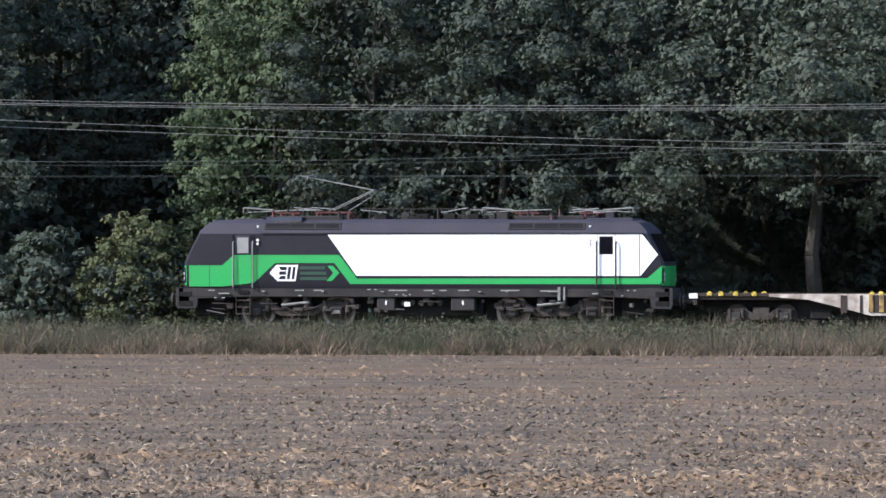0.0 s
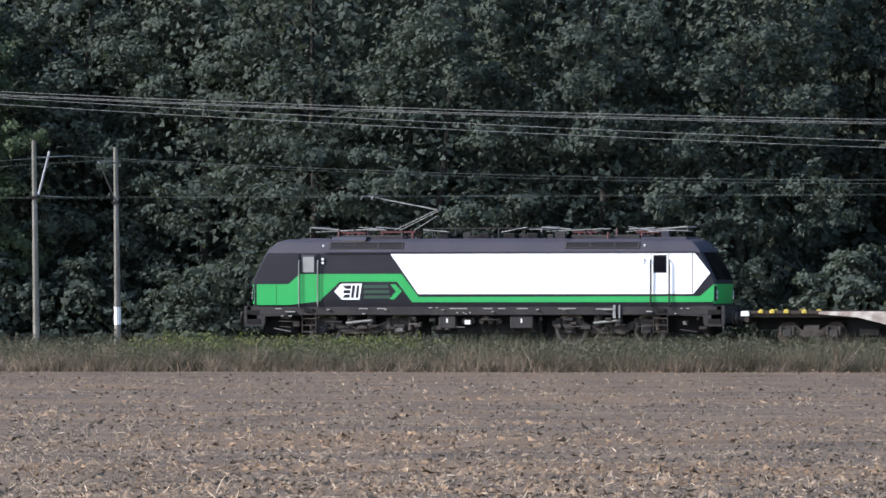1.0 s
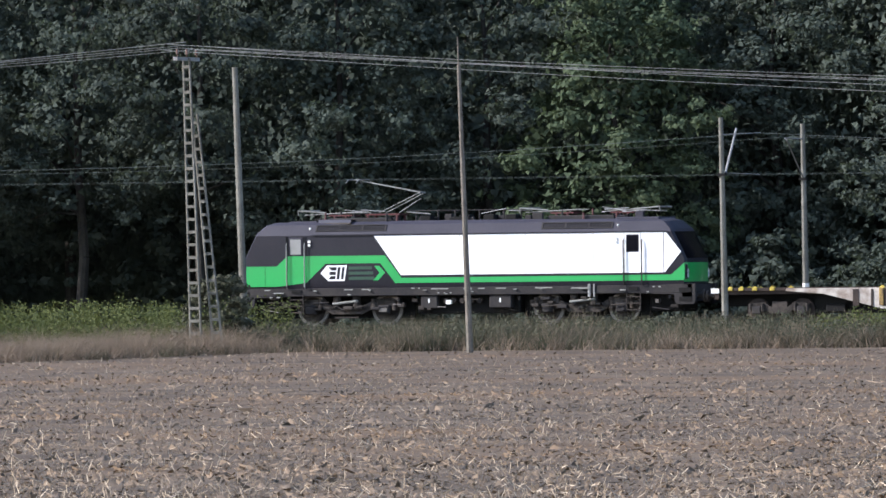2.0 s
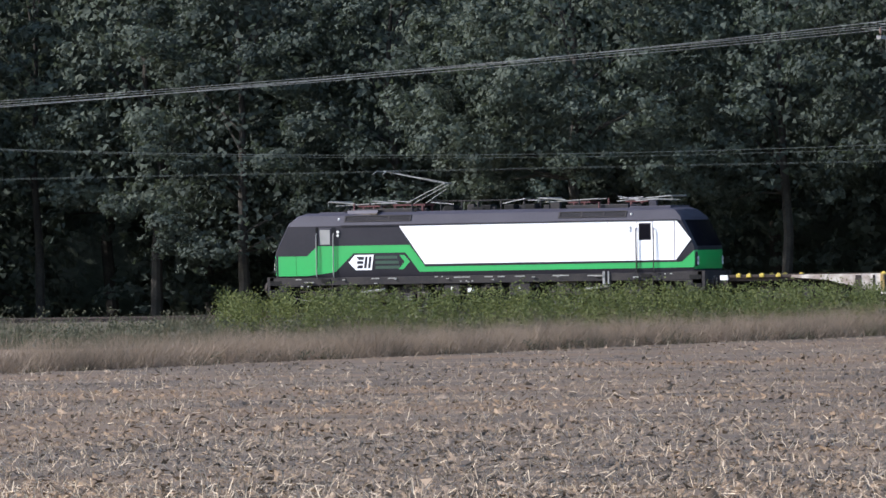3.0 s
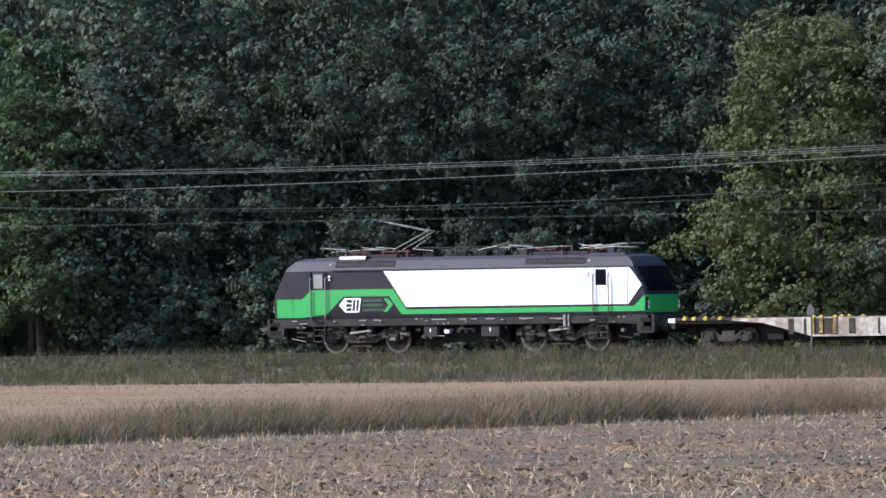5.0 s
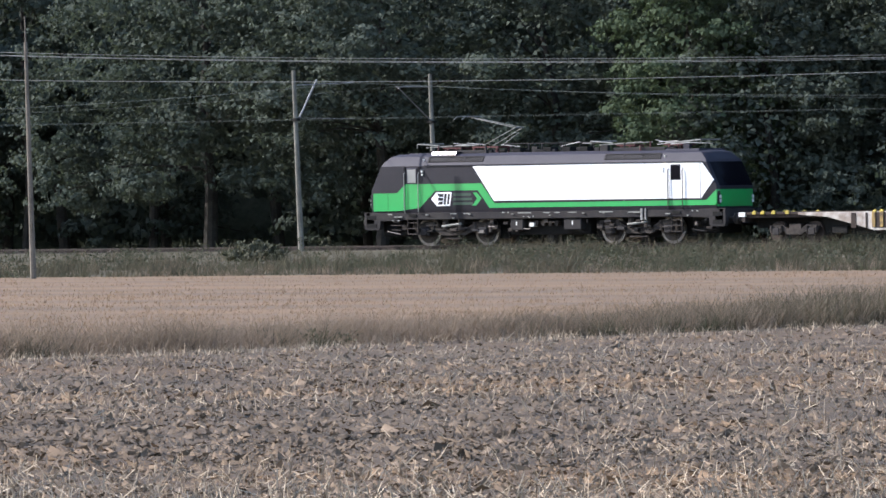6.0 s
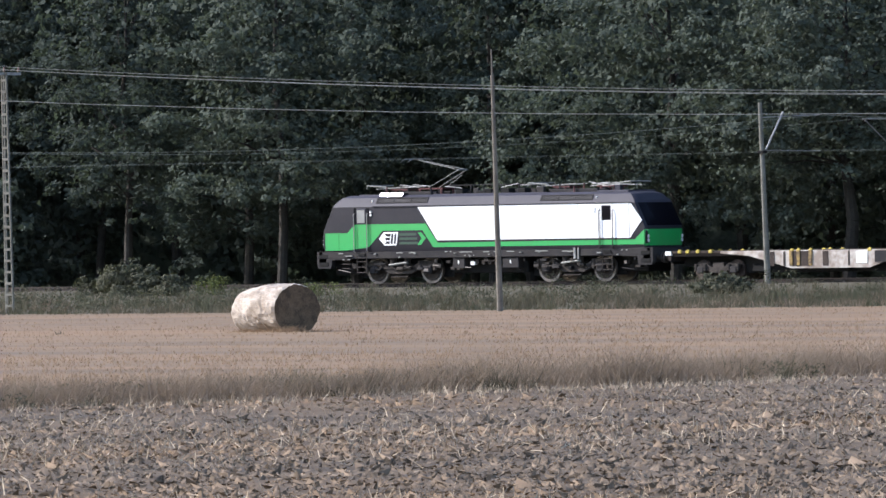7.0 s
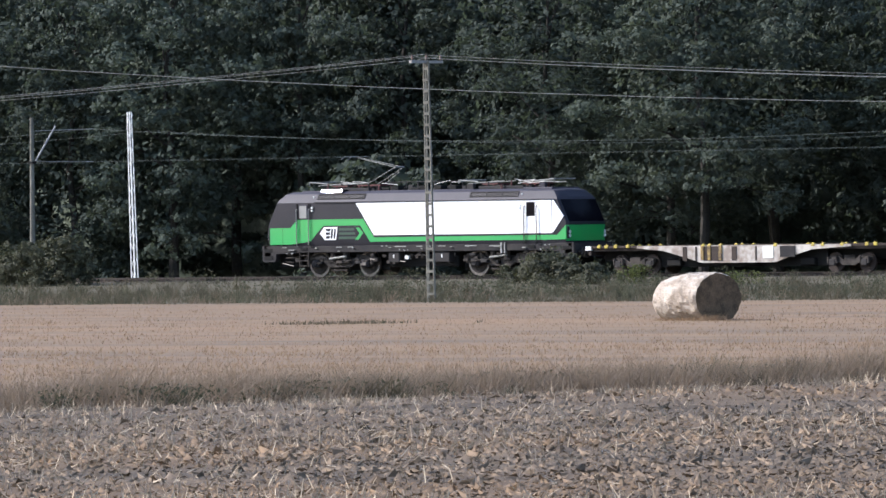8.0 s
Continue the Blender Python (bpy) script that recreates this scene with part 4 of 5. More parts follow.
    bmesh.ops.rotate(bm, verts=bm.verts, matrix=Matrix.Rotation(radians(90 - 6.6), 3, "Z"), cent=(0, 0, 0))
    bmesh.ops.translate(bm, verts=bm.verts, vec=(-5.22, 0, 0))
    part("glint_case", bm, M_CASE, L, "shiny metal roof case added to throw a sun glint")
    # roof fairings and grilles
    bm = bmesh.new()
    prism(bm, [(-6.15, 3.57), (8.3, 3.57), (8.3, 3.52), (-6.15, 3.52)], S - 0.03, S + 0.03)
    part("rain_gutter", bm, M_GREY, L)
    def slanted(bm, x0, x1, u0, u1, h0, h1):
        """A box lying on the sloping roof edge, from u0 to u1 up the slope and h0 to h1 off it."""
        box(bm, x0, x1, u0, u1, h0, h1)
        for v in list(bm.verts)[-8:]:
            u, h = v.co.y, v.co.z
            v.co.y, v.co.z = -1.42 + 0.19 * u - 0.836 * h, 3.66 + 0.29 * u + 0.548 * h

    for x0, x1 in ((-6.05, -3.15), (3.2, 6.1)):
        bm = bmesh.new()
        slanted(bm, x0, x1, 0.1, 0.2, -0.05, 0.03)
        slanted(bm, x0, x1, 0.82, 0.94, -0.05, 0.03)
        for k in range(4):
            c = x0 + (x1 - x0 - 0.06) * k / 3
            slanted(bm, c, c + 0.06, 0.2, 0.82, -0.05, 0.03)
        gr = part("grille_frame", bm, M_FRAME, L)
        for k in range(3):
            c, w = x0 + 0.06 + (x1 - x0 - 0.06) * k / 3, (x1 - x0 - 0.06) / 3 - 0.06
            bm = bmesh.new()
            slanted(bm, c, c + w, 0.2, 0.82, -0.05, 0.006)
            part("louvre", bm, M_DARK, gr)
            for u in (0.34, 0.5, 0.66):
                bm = bmesh.new()
                slanted(bm, c, c + w, u - 0.03, u + 0.03, 0.006, 0.018)
                part("slat", bm, M_GREY, gr)
    for x0, x1, z in ((-7.3, -6.1, 4.1), (-3.1, 3.2, 4.08), (6.1, 7.9, 4.12)):
        bm = bmesh.new()
        box(bm, x0, x1, -1.06, 1.06, 3.9, z, 0.05)
        part("roof_hatch", bm, M_ROOF, L)
    for y in (-0.75, 0.75):
        for c in (-4.65, 4.65):
            bm = bmesh.new()
            box(bm, c - 1.35, c + 1.35, y - 0.1, y + 0.1, 4.0, 4.21, 0.03)
            part("roof_duct", bm, M_FRAME, L)
    # pantographs: one folded at either end and two more, the second raised
    def folded(x, d):
        bm = bmesh.new()
        for y in (-0.45, 0.45):
            rod(bm, (x - d * 1.2, y * 0.5, 4.34), (x + d * 1.15, y, 4.44), 0.022)
        rod(bm, (x - d * 1.2, -0.8, 4.5), (x - d * 1.2, 0.8, 4.5), 0.035)
        rod(bm, (x - d * 0.95, -0.8, 4.5), (x - d * 0.95, 0.8, 4.5), 0.035)
        rod(bm, (x - d * 1.25, -0.85, 4.5), (x - d * 0.1, -0.85, 4.42), 0.03)
        rod(bm, (x - d * 1.25, -0.85, 4.5), (x - d * 1.25, -0.85, 4.33), 0.025)
        p = part("folded_pantograph", bm, M_PANTO, L, "folded bright metal pantograph")
        bm = bmesh.new()
        for a in (0.15, 0.6):
            for y in (-0.5, 0.5):
                rod(bm, (x + d * a, y, 4.06), (x + d * a, y, 4.28), 0.06)
        box(bm, x - 0.1 if d > 0 else x - 0.85, x + 0.85 if d > 0 else x + 0.1, -0.55, 0.55, 4.28, 4.34)
        part("insulator", bm, M_RED, p, "dark red insulator")
    folded(-5.7, 1)
    folded(3.4, 1)
    folded(6.6, -1)
    bm = bmesh.new()
    for y in (-0.4, 0.4):
        rod(bm, (-3.75, y, 4.4), (-2.12, y * 0.8, 5.17), 0.018)
        rod(bm, (-2.12, y * 0.8, 5.17), (-4.55, y * 0.3, 5.64), 0.017)
    rod(bm, (-2.12, -0.34, 5.17), (-2.12, 0.34, 5.17), 0.035)
    rod(bm, (-2.2, 0.1, 4.95), (-3.1, 0.1, 4.4), 0.018)
    pan = part("raised_pantograph", bm, M_PANTO, L, "raised single-arm pantograph")
    bm = bmesh.new()
    for dx in (-0.22, 0.2):
        rod(bm, (-4.72 + dx, -0.62, 5.7), (-4.72 + dx, 0.62, 5.7), 0.028)
        for s in (-1, 1):
            rod(bm, (-4.72 + dx, 0.62 * s, 5.7), (-4.72 + dx, 0.95 * s, 5.56), 0.022)
    rod(bm, (-4.94, 0, 5.7), (-4.5, 0, 5.66), 0.03)
    part("collector_head", bm, M_PANTO, pan)
    bm = bmesh.new()
    box(bm, -4.3, -2.9, -0.5, 0.5, 4.3, 4.37)
    for x in (-4.2, -3.0):
        for y in (-0.45, 0.45):
            rod(bm, (x, y, 4.06), (x, y, 4.3), 0.06)
    part("pantograph_base", bm, M_RED, pan, "dark red pantograph base")
    bm = bmesh.new()
    rod(bm, (-2.6, -0.5, 4.46), (2.2, -0.5, 4.46), 0.02)
    for x in (-2.2, -1.3, -0.6, 0.4, 1.4, 2.1):
        rod(bm, (x, -0.5, 4.05), (x, -0.5, 4.46), 0.04, 0.03)
    part("roof_busbar", bm, M_FRAME, L)
    for x in (-1.7, -0.1, 0.9, 1.8):
        bm = bmesh.new()
        box(bm, x - 0.22, x + 0.22, -0.9, -0.3, 4.06, 4.28, 0.03)
        part("switch_box", bm, M_DARK, L)
    for x in (-6.3, 6.3):
        bm = bmesh.new()
        rod(bm, (x, -1.3, 3.72), (x, -1.33, 3.84), 0.05)
        part("roof_lamp", bm, M_LENS, L)
    g = random.Random(4)
    for k in range(40):
        x = g.uniform(-6.6, 7.4)
        y = g.uniform(-0.95, -0.35)
        bm = bmesh.new()
        if k % 4 == 0:
            rod(bm, (x, y, 4.05), (x, y, g.uniform(4.3, 4.5)), 0.05, 0.035)
            m = M_RED if abs(abs(x) - 4.6) < 2.2 and k % 8 else M_FRAME
        elif k % 4 == 1:
            rod(bm, (x - 0.5, y, 4.32 + 0.1 * (k % 3)), (x + 0.5, y, 4.32 + g.uniform(0, 0.2)), 0.018)
            m = M_STEEL
        else:
            w = g.uniform(0.08, 0.28)
            box(bm, x - w, x + w, y - 0.1, y + 0.1, 4.03, g.uniform(4.16, 4.34), 0.02)
            m = g.choice([M_DARK, M_FRAME, M_ROOF])
        part("roof_fitting", bm, m, L)
    for x, z0, z1 in ((-8.12, 1.58, 2.33), (-6.42, 1.55, 3.5), (-7.24, 2.36, 3.5)):
        bm = bmesh.new()
        box(bm, x - 0.007, x + 0.007, S - 0.009, S + 0.02, z0, z1)
        part("panel_seam", bm, M_DARK, L)
    for x in (-6.28, 6.28):
        bm = bmesh.new()
        rod(bm, (x, S - 0.05, 3.3), (x, S + 0.02, 3.3), 0.06, n=8)
        rod(bm, (x, S - 0.05, 3.16), (x, S + 0.02, 3.16), 0.05, n=8)
        part("side_lamp", bm, M_LENS, L, "small pale side lamp")
    # underframe
    bm = bmesh.new()
    box(bm, -9.15, 9.15, -1.47, 1.47, 1.16, 1.50, 0.03)
    for s in (-1, 1):
        for y0, y1 in ((-1.46, -1.2), (1.2, 1.46)):
            prism(bm, [(s * 9.42, 1.52), (s * 9.42, 0.86), (s * 9.36, 0.74), (s * 8.66, 0.74), (s * 8.6, 0.86), (s * 8.58, 1.12), (s * 7.1, 1.17), (s * 7.1, 1.52)], y0, y1)
        box(bm, min(s * 8.9, s * 9.3), max(s * 8.9, s * 9.3), -1.46, 1.46, 0.85, 1.5)
    fr = part("underframe", bm, M_FRAME, L)
    # Black plates on the solid frame paint the shade of its openings.
    for s in (-1, 1):
        for z0, z1 in ((1.2, 1.37), (0.84, 1.02)):
            c = s * 9.03
            bm = bmesh.new()
            box(bm, c - 0.25, c + 0.25, -1.475, -1.3, z0, z1)
            part("opening_shade", bm, M_DARK, fr)
    for s in (-1, 1):
        for y in (-0.88, 0.88):
            bm = bmesh.new()
            rod(bm, (s * 9.25, y, 1.06), (s * 9.6, y, 1.06), 0.11, n=12)
            rod(bm, (s * 9.6, y, 1.06), (s * 9.68, y, 1.06), 0.25, n=16)
            part("buffer", bm, M_BOGIE, L)
            bm = bmesh.new()
            box(bm, s * 9.0 - 0.1, s * 9.0 + 0.1, y * 1.48 - 0.14, y * 1.48 + 0.14, 1.7, 2.28, 0.03)
            hl = part("headlight", bm, M_GREY, L)
            bm = bmesh.new()
            for z in (1.84, 2.02):
                rod(bm, (s * 9.0, y * 1.5, z), (s * 9.12, y * 1.5, z), 0.085, n=10)
            part("lens", bm, M_LENS, hl)
    for x, w, z in ((-8.05, 0.18, 1.42), (-7.9, 0.07, 1.14), (-7.6, 0.1, 1.14), (-4.7, 0.25, 1.42), (-4.0, 0.22, 1.42), (-2.05, 0.1, 1.45), (-1.8, 0.06, 1.45), (-0.95, 0.5, 1.42), (0.2, 0.25, 1.42),
                    (0.75, 0.2, 1.42), (1.55, 0.3, 1.42), (3.3, 0.5, 1.42), (4.6, 0.25, 1.40), (-1.0, 0.05, 1.26), (-0.75, 0.05, 1.26), (-0.5, 0.05, 1.26), (8.0, 0.07, 1.42), (7.75, 0.06, 1.42)):
        bm = bmesh.new()
        box(bm, x - w * 0.7, x + w * 0.7, -1.478, -1.40, z - 0.022, z + 0.022)
        part("frame_marking", bm, M_MARK, fr, "small white stencilled marking")
    bm = bmesh.new()
    box(bm, 5.1, 5.2, -1.52, -1.4, 1.05, 1.55)
    box(bm, 5.32, 5.38, -1.52, -1.4, 1.05, 1.55)
    part("sanding_pipe", bm, M_STEEL, fr)
    for x0, x1, m in ((-1.75, -1.08, M_FRAME), (1.05, 1.95, M_FRAME)):
        bm = bmesh.new()
        box(bm, x0, x1, -1.4, -0.7, 0.66, 1.16, 0.03)
        b = part("equipment_box", bm, m, L)
        bm = bmesh.new()
        box(bm, (x0 + x1) / 2 - 0.03, (x0 + x1) / 2 + 0.03, -1.412, -1.3, 0.88, 1.04)
        part("latch", bm, M_WHITE, b)
    bm = bmesh.new()
    box(bm, -2.0, 2.2, -1.0, 1.0, 0.45, 1.16, 0.04)
    part("transformer_case", bm, M_DARK, L)
    # A thin black sheet behind each bogie's wheels paints the shade there.
    for c in (-4.85, 4.85):
        bm = bmesh.new()
        box(bm, c - 2.6, c + 2.6, -0.62, -0.55, 0.3, 1.2)
        part("bogie_shade_sheet", bm, M_DARK, L)
    for c in (-8.1, 8.1):
        bm = bmesh.new()
        box(bm, c - 0.7, c + 0.7, -0.9, 0.9, 0.45, 1.2, 0.05)
        part("end_equipment", bm, M_DARK, L)
    for x in (-0.75, -0.45, -0.1, 0.25, 0.6):
        bm = bmesh.new()
        rod(bm, (x, -1.3, 0.95), (x, -1.05, 0.95), 0.11, n=10)
        part("air_valve", bm, M_BOGIE, L)
    bm = bmesh.new()
    box(bm, -0.72, -0.5, -1.42, -1.2, 0.82, 0.98)
    part("socket_plate", bm, M_WHITE, L)
    g = random.Random(9)
    for k in range(46):
        x = g.uniform(-8.3, 8.6)
        if abs(abs(x) - 6.9) < 0.45:
            continue
        z, w = g.uniform(0.62, 1.12), g.uniform(0.05, 0.2)
        bm = bmesh.new()
        if k % 3:
            box(bm, x - w, x + w, -1.34 - g.uniform(0, 0.08), -1.1, z - g.uniform(0.04, 0.14), z + 0.05, 0.015)
        else:
            rod(bm, (x - w * 2, -1.36, z), (x + w * 2, -1.36, z + g.uniform(-0.15, 0.15)), 0.022)
        part("brake_gear", bm, g.choice([M_BOGIE, M_FRAME, M_TREAD, M_DARK, M_BOGIE]), L)
    # bogies
    for c in (-4.85, 4.85):
        bm = bmesh.new()
        for y in (-1.12, 1.12):
            prism(bm, [(c - 2.2, 0.95), (c - 1.2, 1.05), (c - 0.5, 0.72), (c + 0.5, 0.72), (c + 1.2, 1.05), (c + 2.2, 0.95), (c + 2.2, 0.75), (c + 1.3, 0.8), (c + 0.6, 0.46), (c - 0.6, 0.46), (c - 1.3, 0.8), (c - 2.2, 0.75)], y - 0.07, y + 0.07)
        box(bm, c - 0.5, c + 0.5, -1.05, 1.05, 0.5, 0.95)
        bo = part("bogie_frame", bm, M_BOGIE, L)
        for dx in (-1.52, 1.52):
            bm = bmesh.new()
            box(bm, c + dx - 0.24, c + dx + 0.24, -1.26, -1.02, 0.45, 0.82, 0.05)
            rod(bm, (c + dx, -1.3, 0.63), (c + dx, -1.2, 0.63), 0.15, n=10)
            part("axle_box", bm, M_FRAME, bo)
            for sx in (-0.42, 0.42):
                bm = bmesh.new()
                rod(bm, (c + dx + sx, -1.14, 0.6), (c + dx + sx, -1.14, 1.05), 0.11, n=10)
                part("coil_spring", bm, M_BOGIE, bo)
        for sx in (-0.4, 0.4):
            bm = bmesh.new()
            rod(bm, (c + sx, -1.2, 0.75), (c + sx, -1.2, 1.16), 0.16, n=10)
            part("body_spring", bm, M_BOGIE, bo)
        bm = bmesh.new()
        rod(bm, (c - 0.55, -1.33, 0.86), (c + 0.5, -1.33, 0.97), 0.055)
        part("yaw_damper", bm, M_PANTO, bo, "bright damper rod")
        bm = bmesh.new()
        box(bm, c - 0.5, c + 0.45, -1.25, -1.15, 0.30, 0.36)
        part("sand_pipe", bm, M_BOGIE, bo)
    for x in AXLES:
        bm = bmesh.new()
        for y in (-0.79, 0.79):
            o = 1 if y > 0 else -1
            rod(bm, (0, y - 0.065, 0), (0, y + 0.065, 0), 0.625, n=32)
            rod(bm, (0, y, 0), (0, y + 0.09 * o, 0), 0.5, n=24, mi=1)
            rod(bm, (0, y, 0), (0, y + 0.12 * o, 0), 0.2, n=12, mi=1)
        rod(bm, (0, -0.8, 0), (0, 0.8, 0), 0.09, n=8, mi=1)
        w = part("wheelset", bm, [M_TREAD, M_BOGIE], L)
        w.matrix_basis = pose(x, 0, 0.625)
        WHEELS.append((w, x, 0.625))


AXLES, WHEELS = (-6.37, -3.31, 3.31, 6.37), []


# ---- container wagons ----
def wagon_bogie(c, L):
    bm = bmesh.new()
    for y in (-1.0, 1.0):
        prism(bm, [(c - 1.25, 0.72), (c - 0.6, 0.78), (c - 0.35, 0.6), (c + 0.35, 0.6), (c + 0.6, 0.78), (c + 1.25, 0.72), (c + 1.25, 0.55), (c + 0.6, 0.5), (c + 0.35, 0.34), (c - 0.35, 0.34), (c - 0.6, 0.5), (c - 1.25, 0.55)], y - 0.06, y + 0.06)
    box(bm, c - 0.3, c + 0.3, -1.0, 1.0, 0.4, 0.8)
    bo = part("bogie_frame", bm, M_BOGIE, L)
    for dx in (-0.9, 0.9):
        bm = bmesh.new()
        box(bm, c + dx - 0.17, c + dx + 0.17, -1.16, -0.95, 0.32, 0.62, 0.03)
        part("axle_box", bm, M_FRAME, bo)
        for sx in (-0.24, 0.24):
            bm = bmesh.new()
            rod(bm, (c + dx + sx, -1.08, 0.42), (c + dx + sx, -1.08, 0.72), 0.075, n=8)
            part("coil_spring", bm, M_BOGIE, bo)
        bm = bmesh.new()
        for y in (-0.78, 0.78):
            rod(bm, (c + dx, y - 0.06, 0.46), (c + dx, y + 0.06, 0.46), 0.46, n=24)
        rod(bm, (c + dx, -0.8, 0.46), (c + dx, 0.8, 0.46), 0.07)
        part("wheelset", bm, M_RUST, bo)


def wagon():
    """Low flat wagon, its first end at x = 0."""
    W = empty("flat_wagon", pose(0, 0, 0), "empty low container flat wagon with faded cream fishbelly sides", "wagon", "wagons of the train")
    for y0, y1 in ((-1.32, -1.22), (1.22, 1.32)):
        bm = bmesh.new()
        prism(bm, [(3.3, 1.30), (15.6, 1.30), (15.6, 1.2), (13.4, 1.08), (12.2, 0.78), (11.3, 0.5), (7.1, 0.5), (6.1, 0.76), (4.8, 1.08), (3.3, 1.2)], y0, y1)
        part("side_sill", bm, M_CREAM, W, "faded cream side sill with rust")
    bm = bmesh.new()
    box(bm, 0.55, 17.75, -1.2, 1.2, 1.08, 1.22)
    box(bm, 0.55, 17.75, -1.3, -1.2, 1.22, 1.33)
    box(bm, 0.55, 17.75, 1.2, 1.3, 1.22, 1.33)
    box(bm, 0.45, 0.6, -1.3, 1.3, 0.9, 1.3)
    box(bm, 17.7, 17.85, -1.3, 1.3, 0.9, 1.3)
    box(bm, 0.6, 17.75, -0.25, 0.25, 0.7, 1.1)
    part("deck_frame", bm, M_RUST, W)
    # A black panel paints the shadow under the deck; the second box is the sill.
    bm = bmesh.new()
    box(bm, 4.3, 13.9, -0.75, -0.65, 0.32, 1.08)
    box(bm, 0.7, 17.6, -0.35, 0.35, 0.62, 1.08)
    part("sill_and_shade_panel", bm, M_DARK, W)
    for x in (5.2, 9.6, 12.9):
        bm = bmesh.new()
        box(bm, x - 0.4, x + 0.4, -1.0, -0.5, 0.36, 0.7, 0.04)
        part("brake_case", bm, M_DARK, W)
    for x in (1.07, 1.5, 2.05, 2.75, 7.15, 7.5, 8.15, 11.3, 13.45, 14.0, 15.1, 16.5, 17.0):
        for y in (-1.26, 1.26):
            bm = bmesh.new()
            box(bm, x - 0.1, x + 0.1, y - 0.08, y + 0.08, 1.22, 1.35, 0.02)
            box(bm, x - 0.05, x + 0.05, y - 0.05, y + 0.05, 1.35, 1.39, 0.01)
            part("container_lock", bm, M_YELLOW, W, "yellow container lock")
    for x in (7.12, 7.52, 8.16):
        bm = bmesh.new()
        box(bm, x - 0.09, x + 0.09, -1.37, -1.3, 0.62, 1.3, 0.015)
        part("lock_post", bm, M_POST, W, "rusty yellow container lock post")
    bm = bmesh.new()
    box(bm, 10.6, 11.2, -1.345, -1.3, 0.7, 1.24)
    part("notice_panel", bm, M_WHITE, W, "white painted notice panel")
    # Dark plate laid on the sill paints the shaded gap between the posts.
    bm = bmesh.new()
    box(bm, 7.2, 8.1, -1.335, -1.3, 0.6, 1.27)
    part("dark_gap_plate", bm, M_RUST, W)
    # Flat dark strips on the sill, painted in place of shaded gaps.
    for x, w in ((6.1, 0.12), (6.75, 0.05), (8.95, 0.14), (10.2, 0.04)):
        bm = bmesh.new()
        box(bm, x - w, x + w, -1.34, -1.28, 0.60 if w < 0.2 else 0.85, 1.25)
        part("dark_gap_strip", bm, M_RUST, W)
    bm = bmesh.new()
    box(bm, 11.6, 12.45, -1.36, -1.28, 0.74, 1.25)
    part("brake_panel", bm, M_FRAME, W)
    for x in (0.0, 18.3):
        for y in (-0.88, 0.88):
            bm = bmesh.new()
            s = 1 if x < 1 else -1
            rod(bm, (x + 0.45 * s, y, 1.03), (x + 0.1 * s, y, 1.03), 0.1, n=10)
            rod(bm, (x + 0.1 * s, y, 1.03), (x, y, 1.03), 0.23, n=14)
            part("buffer", bm, M_BOGIE, W)
    bm = bmesh.new()
    box(bm, 0.3, 0.62, -1.34, -1.2, 1.13, 1.32)
    part("end_plate", bm, M_WHITE, W, "white end marker plate")
    wagon_bogie(2.95, W)
    wagon_bogie(15.3, W)
    return W


WAGONS = []


def train():
    locomotive()
    a = wagon()
    a.matrix_basis = pose(-65.7 + 9.72, TRACK, RAIL)
    b = copy_thing(a, pose(-65.7 + 9.72 + 18.35, TRACK, RAIL))
    WAGONS.extend([(a, 9.72), (b, 28.07)])


# ---- small things ----
def bale():
    ob = empty("straw_bale", pose(-186.55, 245.0, 0, 0, 0, 0), "round straw bale lying on the stubble", "bale")
    bm = bmesh.new()
    n, m, R, W = 48, 20, 0.755, 2.1
    g = random.Random(3)
    rows = []
    for j in range(m + 1):
        x = -W / 2 + W * j / m
        e = (0.97 if j in (0, m) else 1.0) * (0.9 + 0.1 * min(1.0, j / 9))
        rows.append([bm.verts.new((x + 0.01 * g.uniform(-1, 1), math.cos(2 * math.pi * k / n) * R * e * 1.3 * (1 + 0.03 * g.uniform(-1, 1)),
                                   max(0.0, 0.69 * (0.9 + 0.1 * min(1.0, j / 9)) + math.sin(2 * math.pi * k / n) * R * e * 1.06 * (1 + 0.03 * g.uniform(-1, 1))))) for k in range(n)])
    for r, s in zip(rows, rows[1:]):
        for k in range(n):
            bm.faces.new((r[k], r[(k + 1) % n], s[(k + 1) % n], s[k]))
    for r in (rows[0][::-1], rows[-1]):
        bm.faces.new(r).material_index = 1
    bmesh.ops.recalc_face_normals(bm, faces=bm.faces)
    b = part("rolled_straw", bm, [M_BALE, M_BALESHADE], ob)
    ob.matrix_basis = pose(-186.99, 246.02, 0.0, 0, 0, -10.8)
    p = np.array([(-185.9, 245.25, 0.0)] * 90) + rng.normal(0, 1, (90, 3)) * [0.26, 0.12, 0]
    q = np.stack([np.linspace(-188.0, -185.9, 110), np.linspace(245.35, 245.05, 110), np.zeros(110)], -1) + rng.normal(0, 1, (110, 3)) * [0.1, 0.08, 0]
    tufts("bale_litter", np.concatenate([p, q]), np.concatenate([np.full(90, 0.27), np.full(110, 0.14)]), M_STALK, 6, 0.06, 0.01, "loose straw beside the bale", "straw", 0.7)


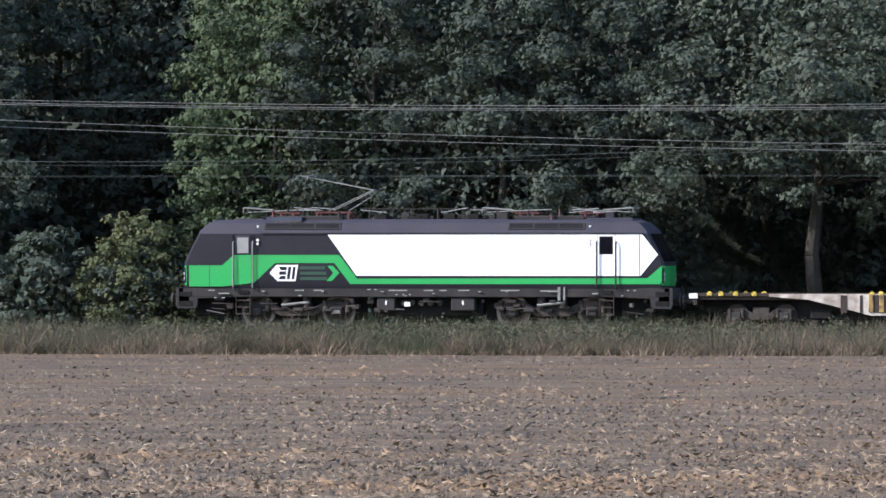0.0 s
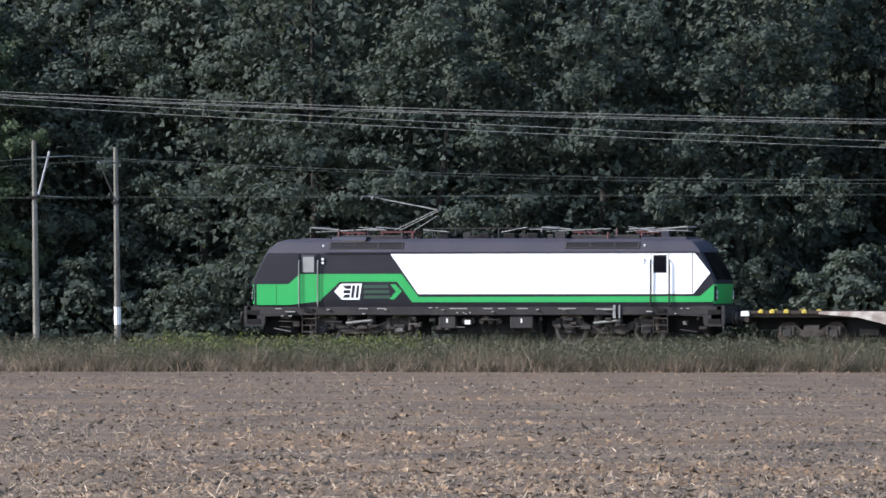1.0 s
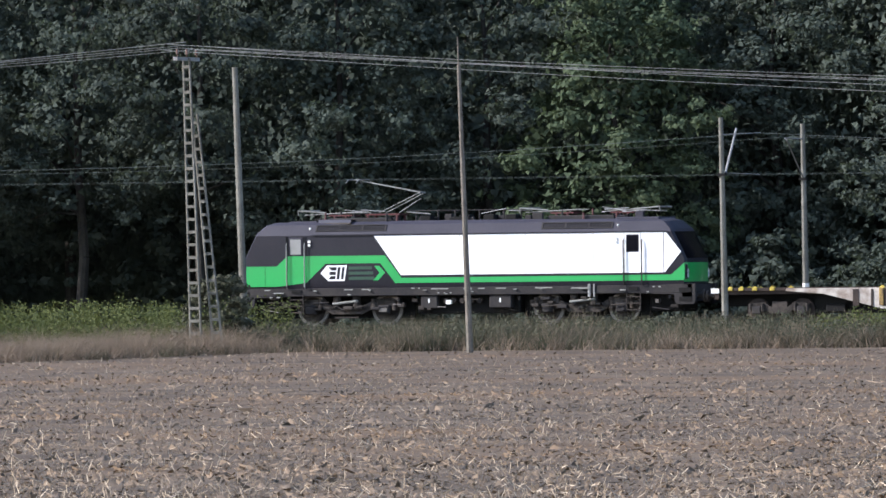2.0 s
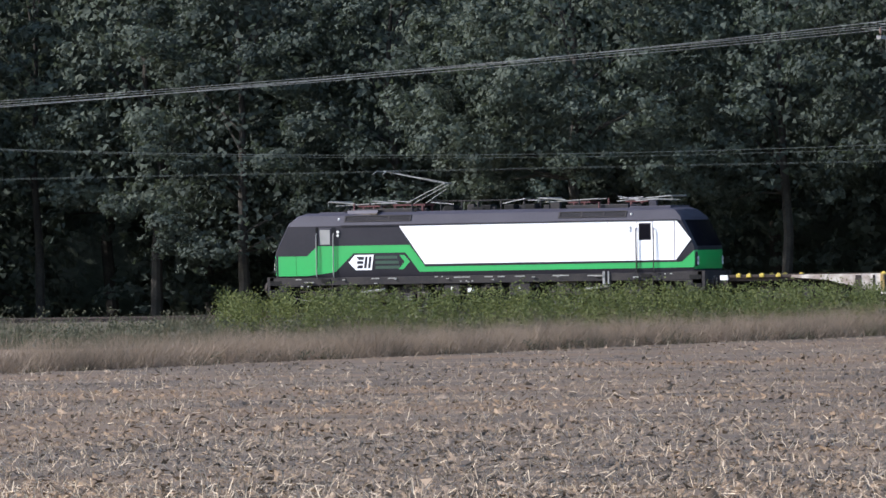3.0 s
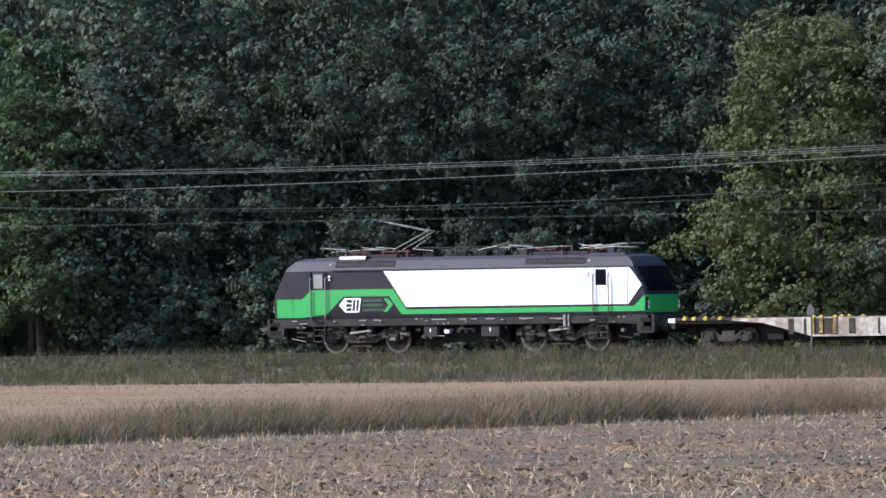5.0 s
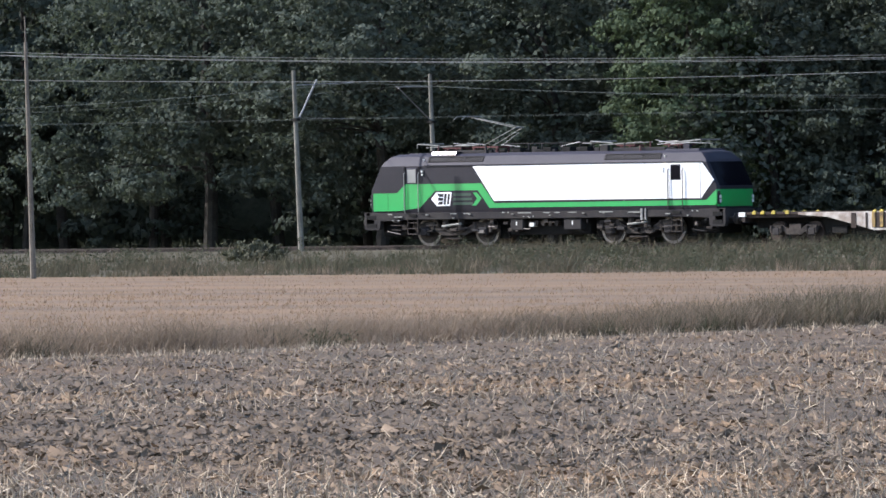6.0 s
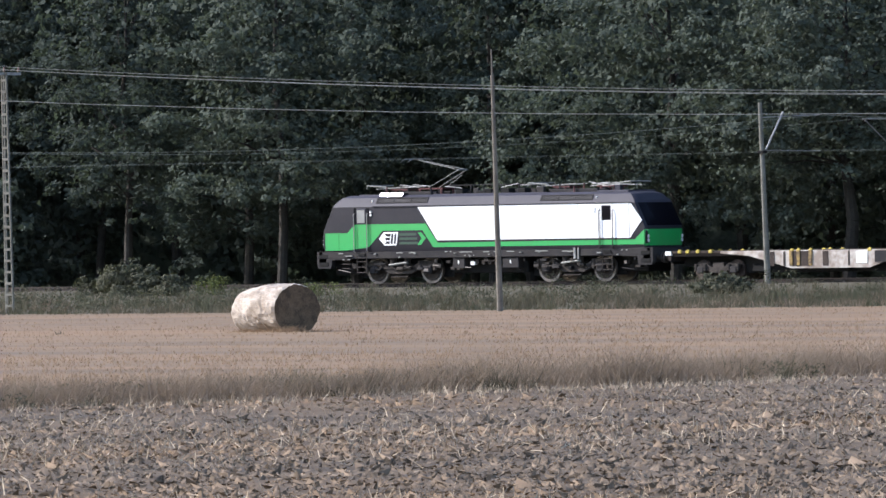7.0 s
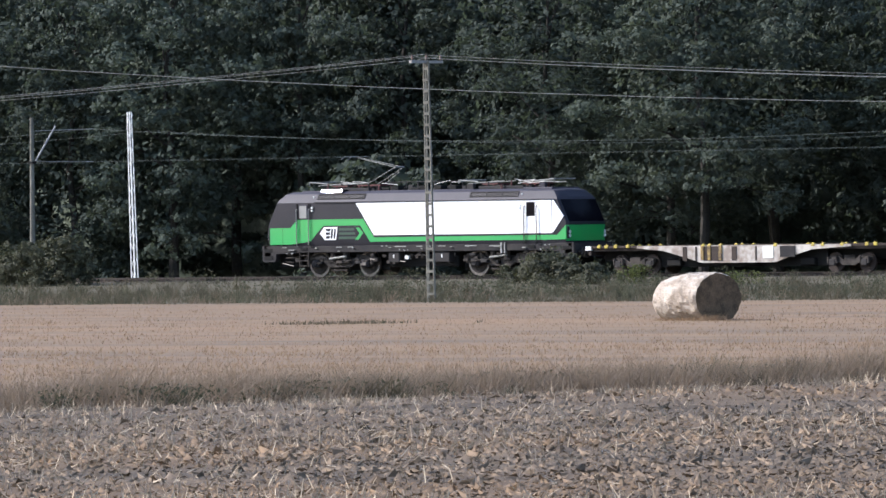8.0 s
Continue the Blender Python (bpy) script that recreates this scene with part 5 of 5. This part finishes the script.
def signs():
    for x, y, z0, z1 in ((-188.0, 358, 0.3, 2.4),):
        ob = empty("track_sign", pose(x, y, 0), "small grey sign on a thin post", "sign")
        bm = bmesh.new()
        rod(bm, (0, 0, z0 - 0.2), (0, 0, z1), 0.035)
        part("post", bm, M_CONC, ob)
        bm = bmesh.new()
        prism(bm, [(-0.17, z1 - 0.45), (0.17, z1 - 0.45), (0.17, z1 - 0.15), (0.0, z1 + 0.05), (-0.17, z1 - 0.15)], -0.06, -0.04)
        part("plate", bm, M_SIGN, ob)
    ob = empty("marker_post", pose(-192.1, 377, 0), "short pale marker post beside the track", "post")
    bm = bmesh.new()
    rod(bm, (0, 0, 0), (0, 0, 2.15), 0.05)
    part("post", bm, M_CONC, ob)
    bm = bmesh.new()
    box(bm, -0.09, 0.09, -0.09, -0.06, 1.85, 2.15)
    part("plate", bm, M_MARK, ob)


railway()
for x, a, b in zip(MASTS, (0.0, -0.5, -0.7, -2.4, -2.0, 0.4, 0.0), (0.0, -0.4, -0.6, -0.4, -1.7, 0.0, 0.0)):
    mast(x, 361.9, 8.40, -1, a)
    if x > -300:
        mast(x * 1.0035, 374.0, 8.28, 1, b)


def lattice_mast():
    ob = empty("lattice_mast", pose(-319.05, 374, 0, 0, -1.5, 0), "white painted steel lattice catenary mast", "mast", "catenary masts")
    for dx, dy in ((-0.12, -0.12), (0.12, -0.12), (-0.12, 0.12), (0.12, 0.12)):
        bm = bmesh.new()
        rod(bm, (dx, dy, -0.3), (dx * 0.6, dy * 0.6, 8.75), 0.03, n=4)
        part("chord", bm, M_PAINTED, ob)
    for k in range(12):
        z = 0.3 + 0.7 * k
        s = 1 if k % 2 else -1
        for p, q in (((-0.11 * s, -0.11, z), (0.11 * s, -0.11, z + 0.65)), ((0.11, -0.11 * s, z), (0.11, 0.11 * s, z + 0.65))):
            bm = bmesh.new()
            rod(bm, p, q, 0.014, n=4)
            part("lacing_bar", bm, M_PAINTED, ob)


lattice_mast()
line_poles()
wires()
train()
bale()
signs()
forest()
grass()
clods()


def motions():
    walk(LOCO, [(t, pose(x, TRACK, RAIL)) for t, a, b, c, x in SHOT])
    for w, s in WAGONS:
        walk(w, [(t, pose(x + s, TRACK, RAIL)) for t, a, b, c, x in SHOT])
    for w, x, z in WHEELS:
        walk(w, [(k / FPS, pose(x, 0, z, 0, -87 * k, 0)) for k in range(8 * FPS + 1)])


motions()
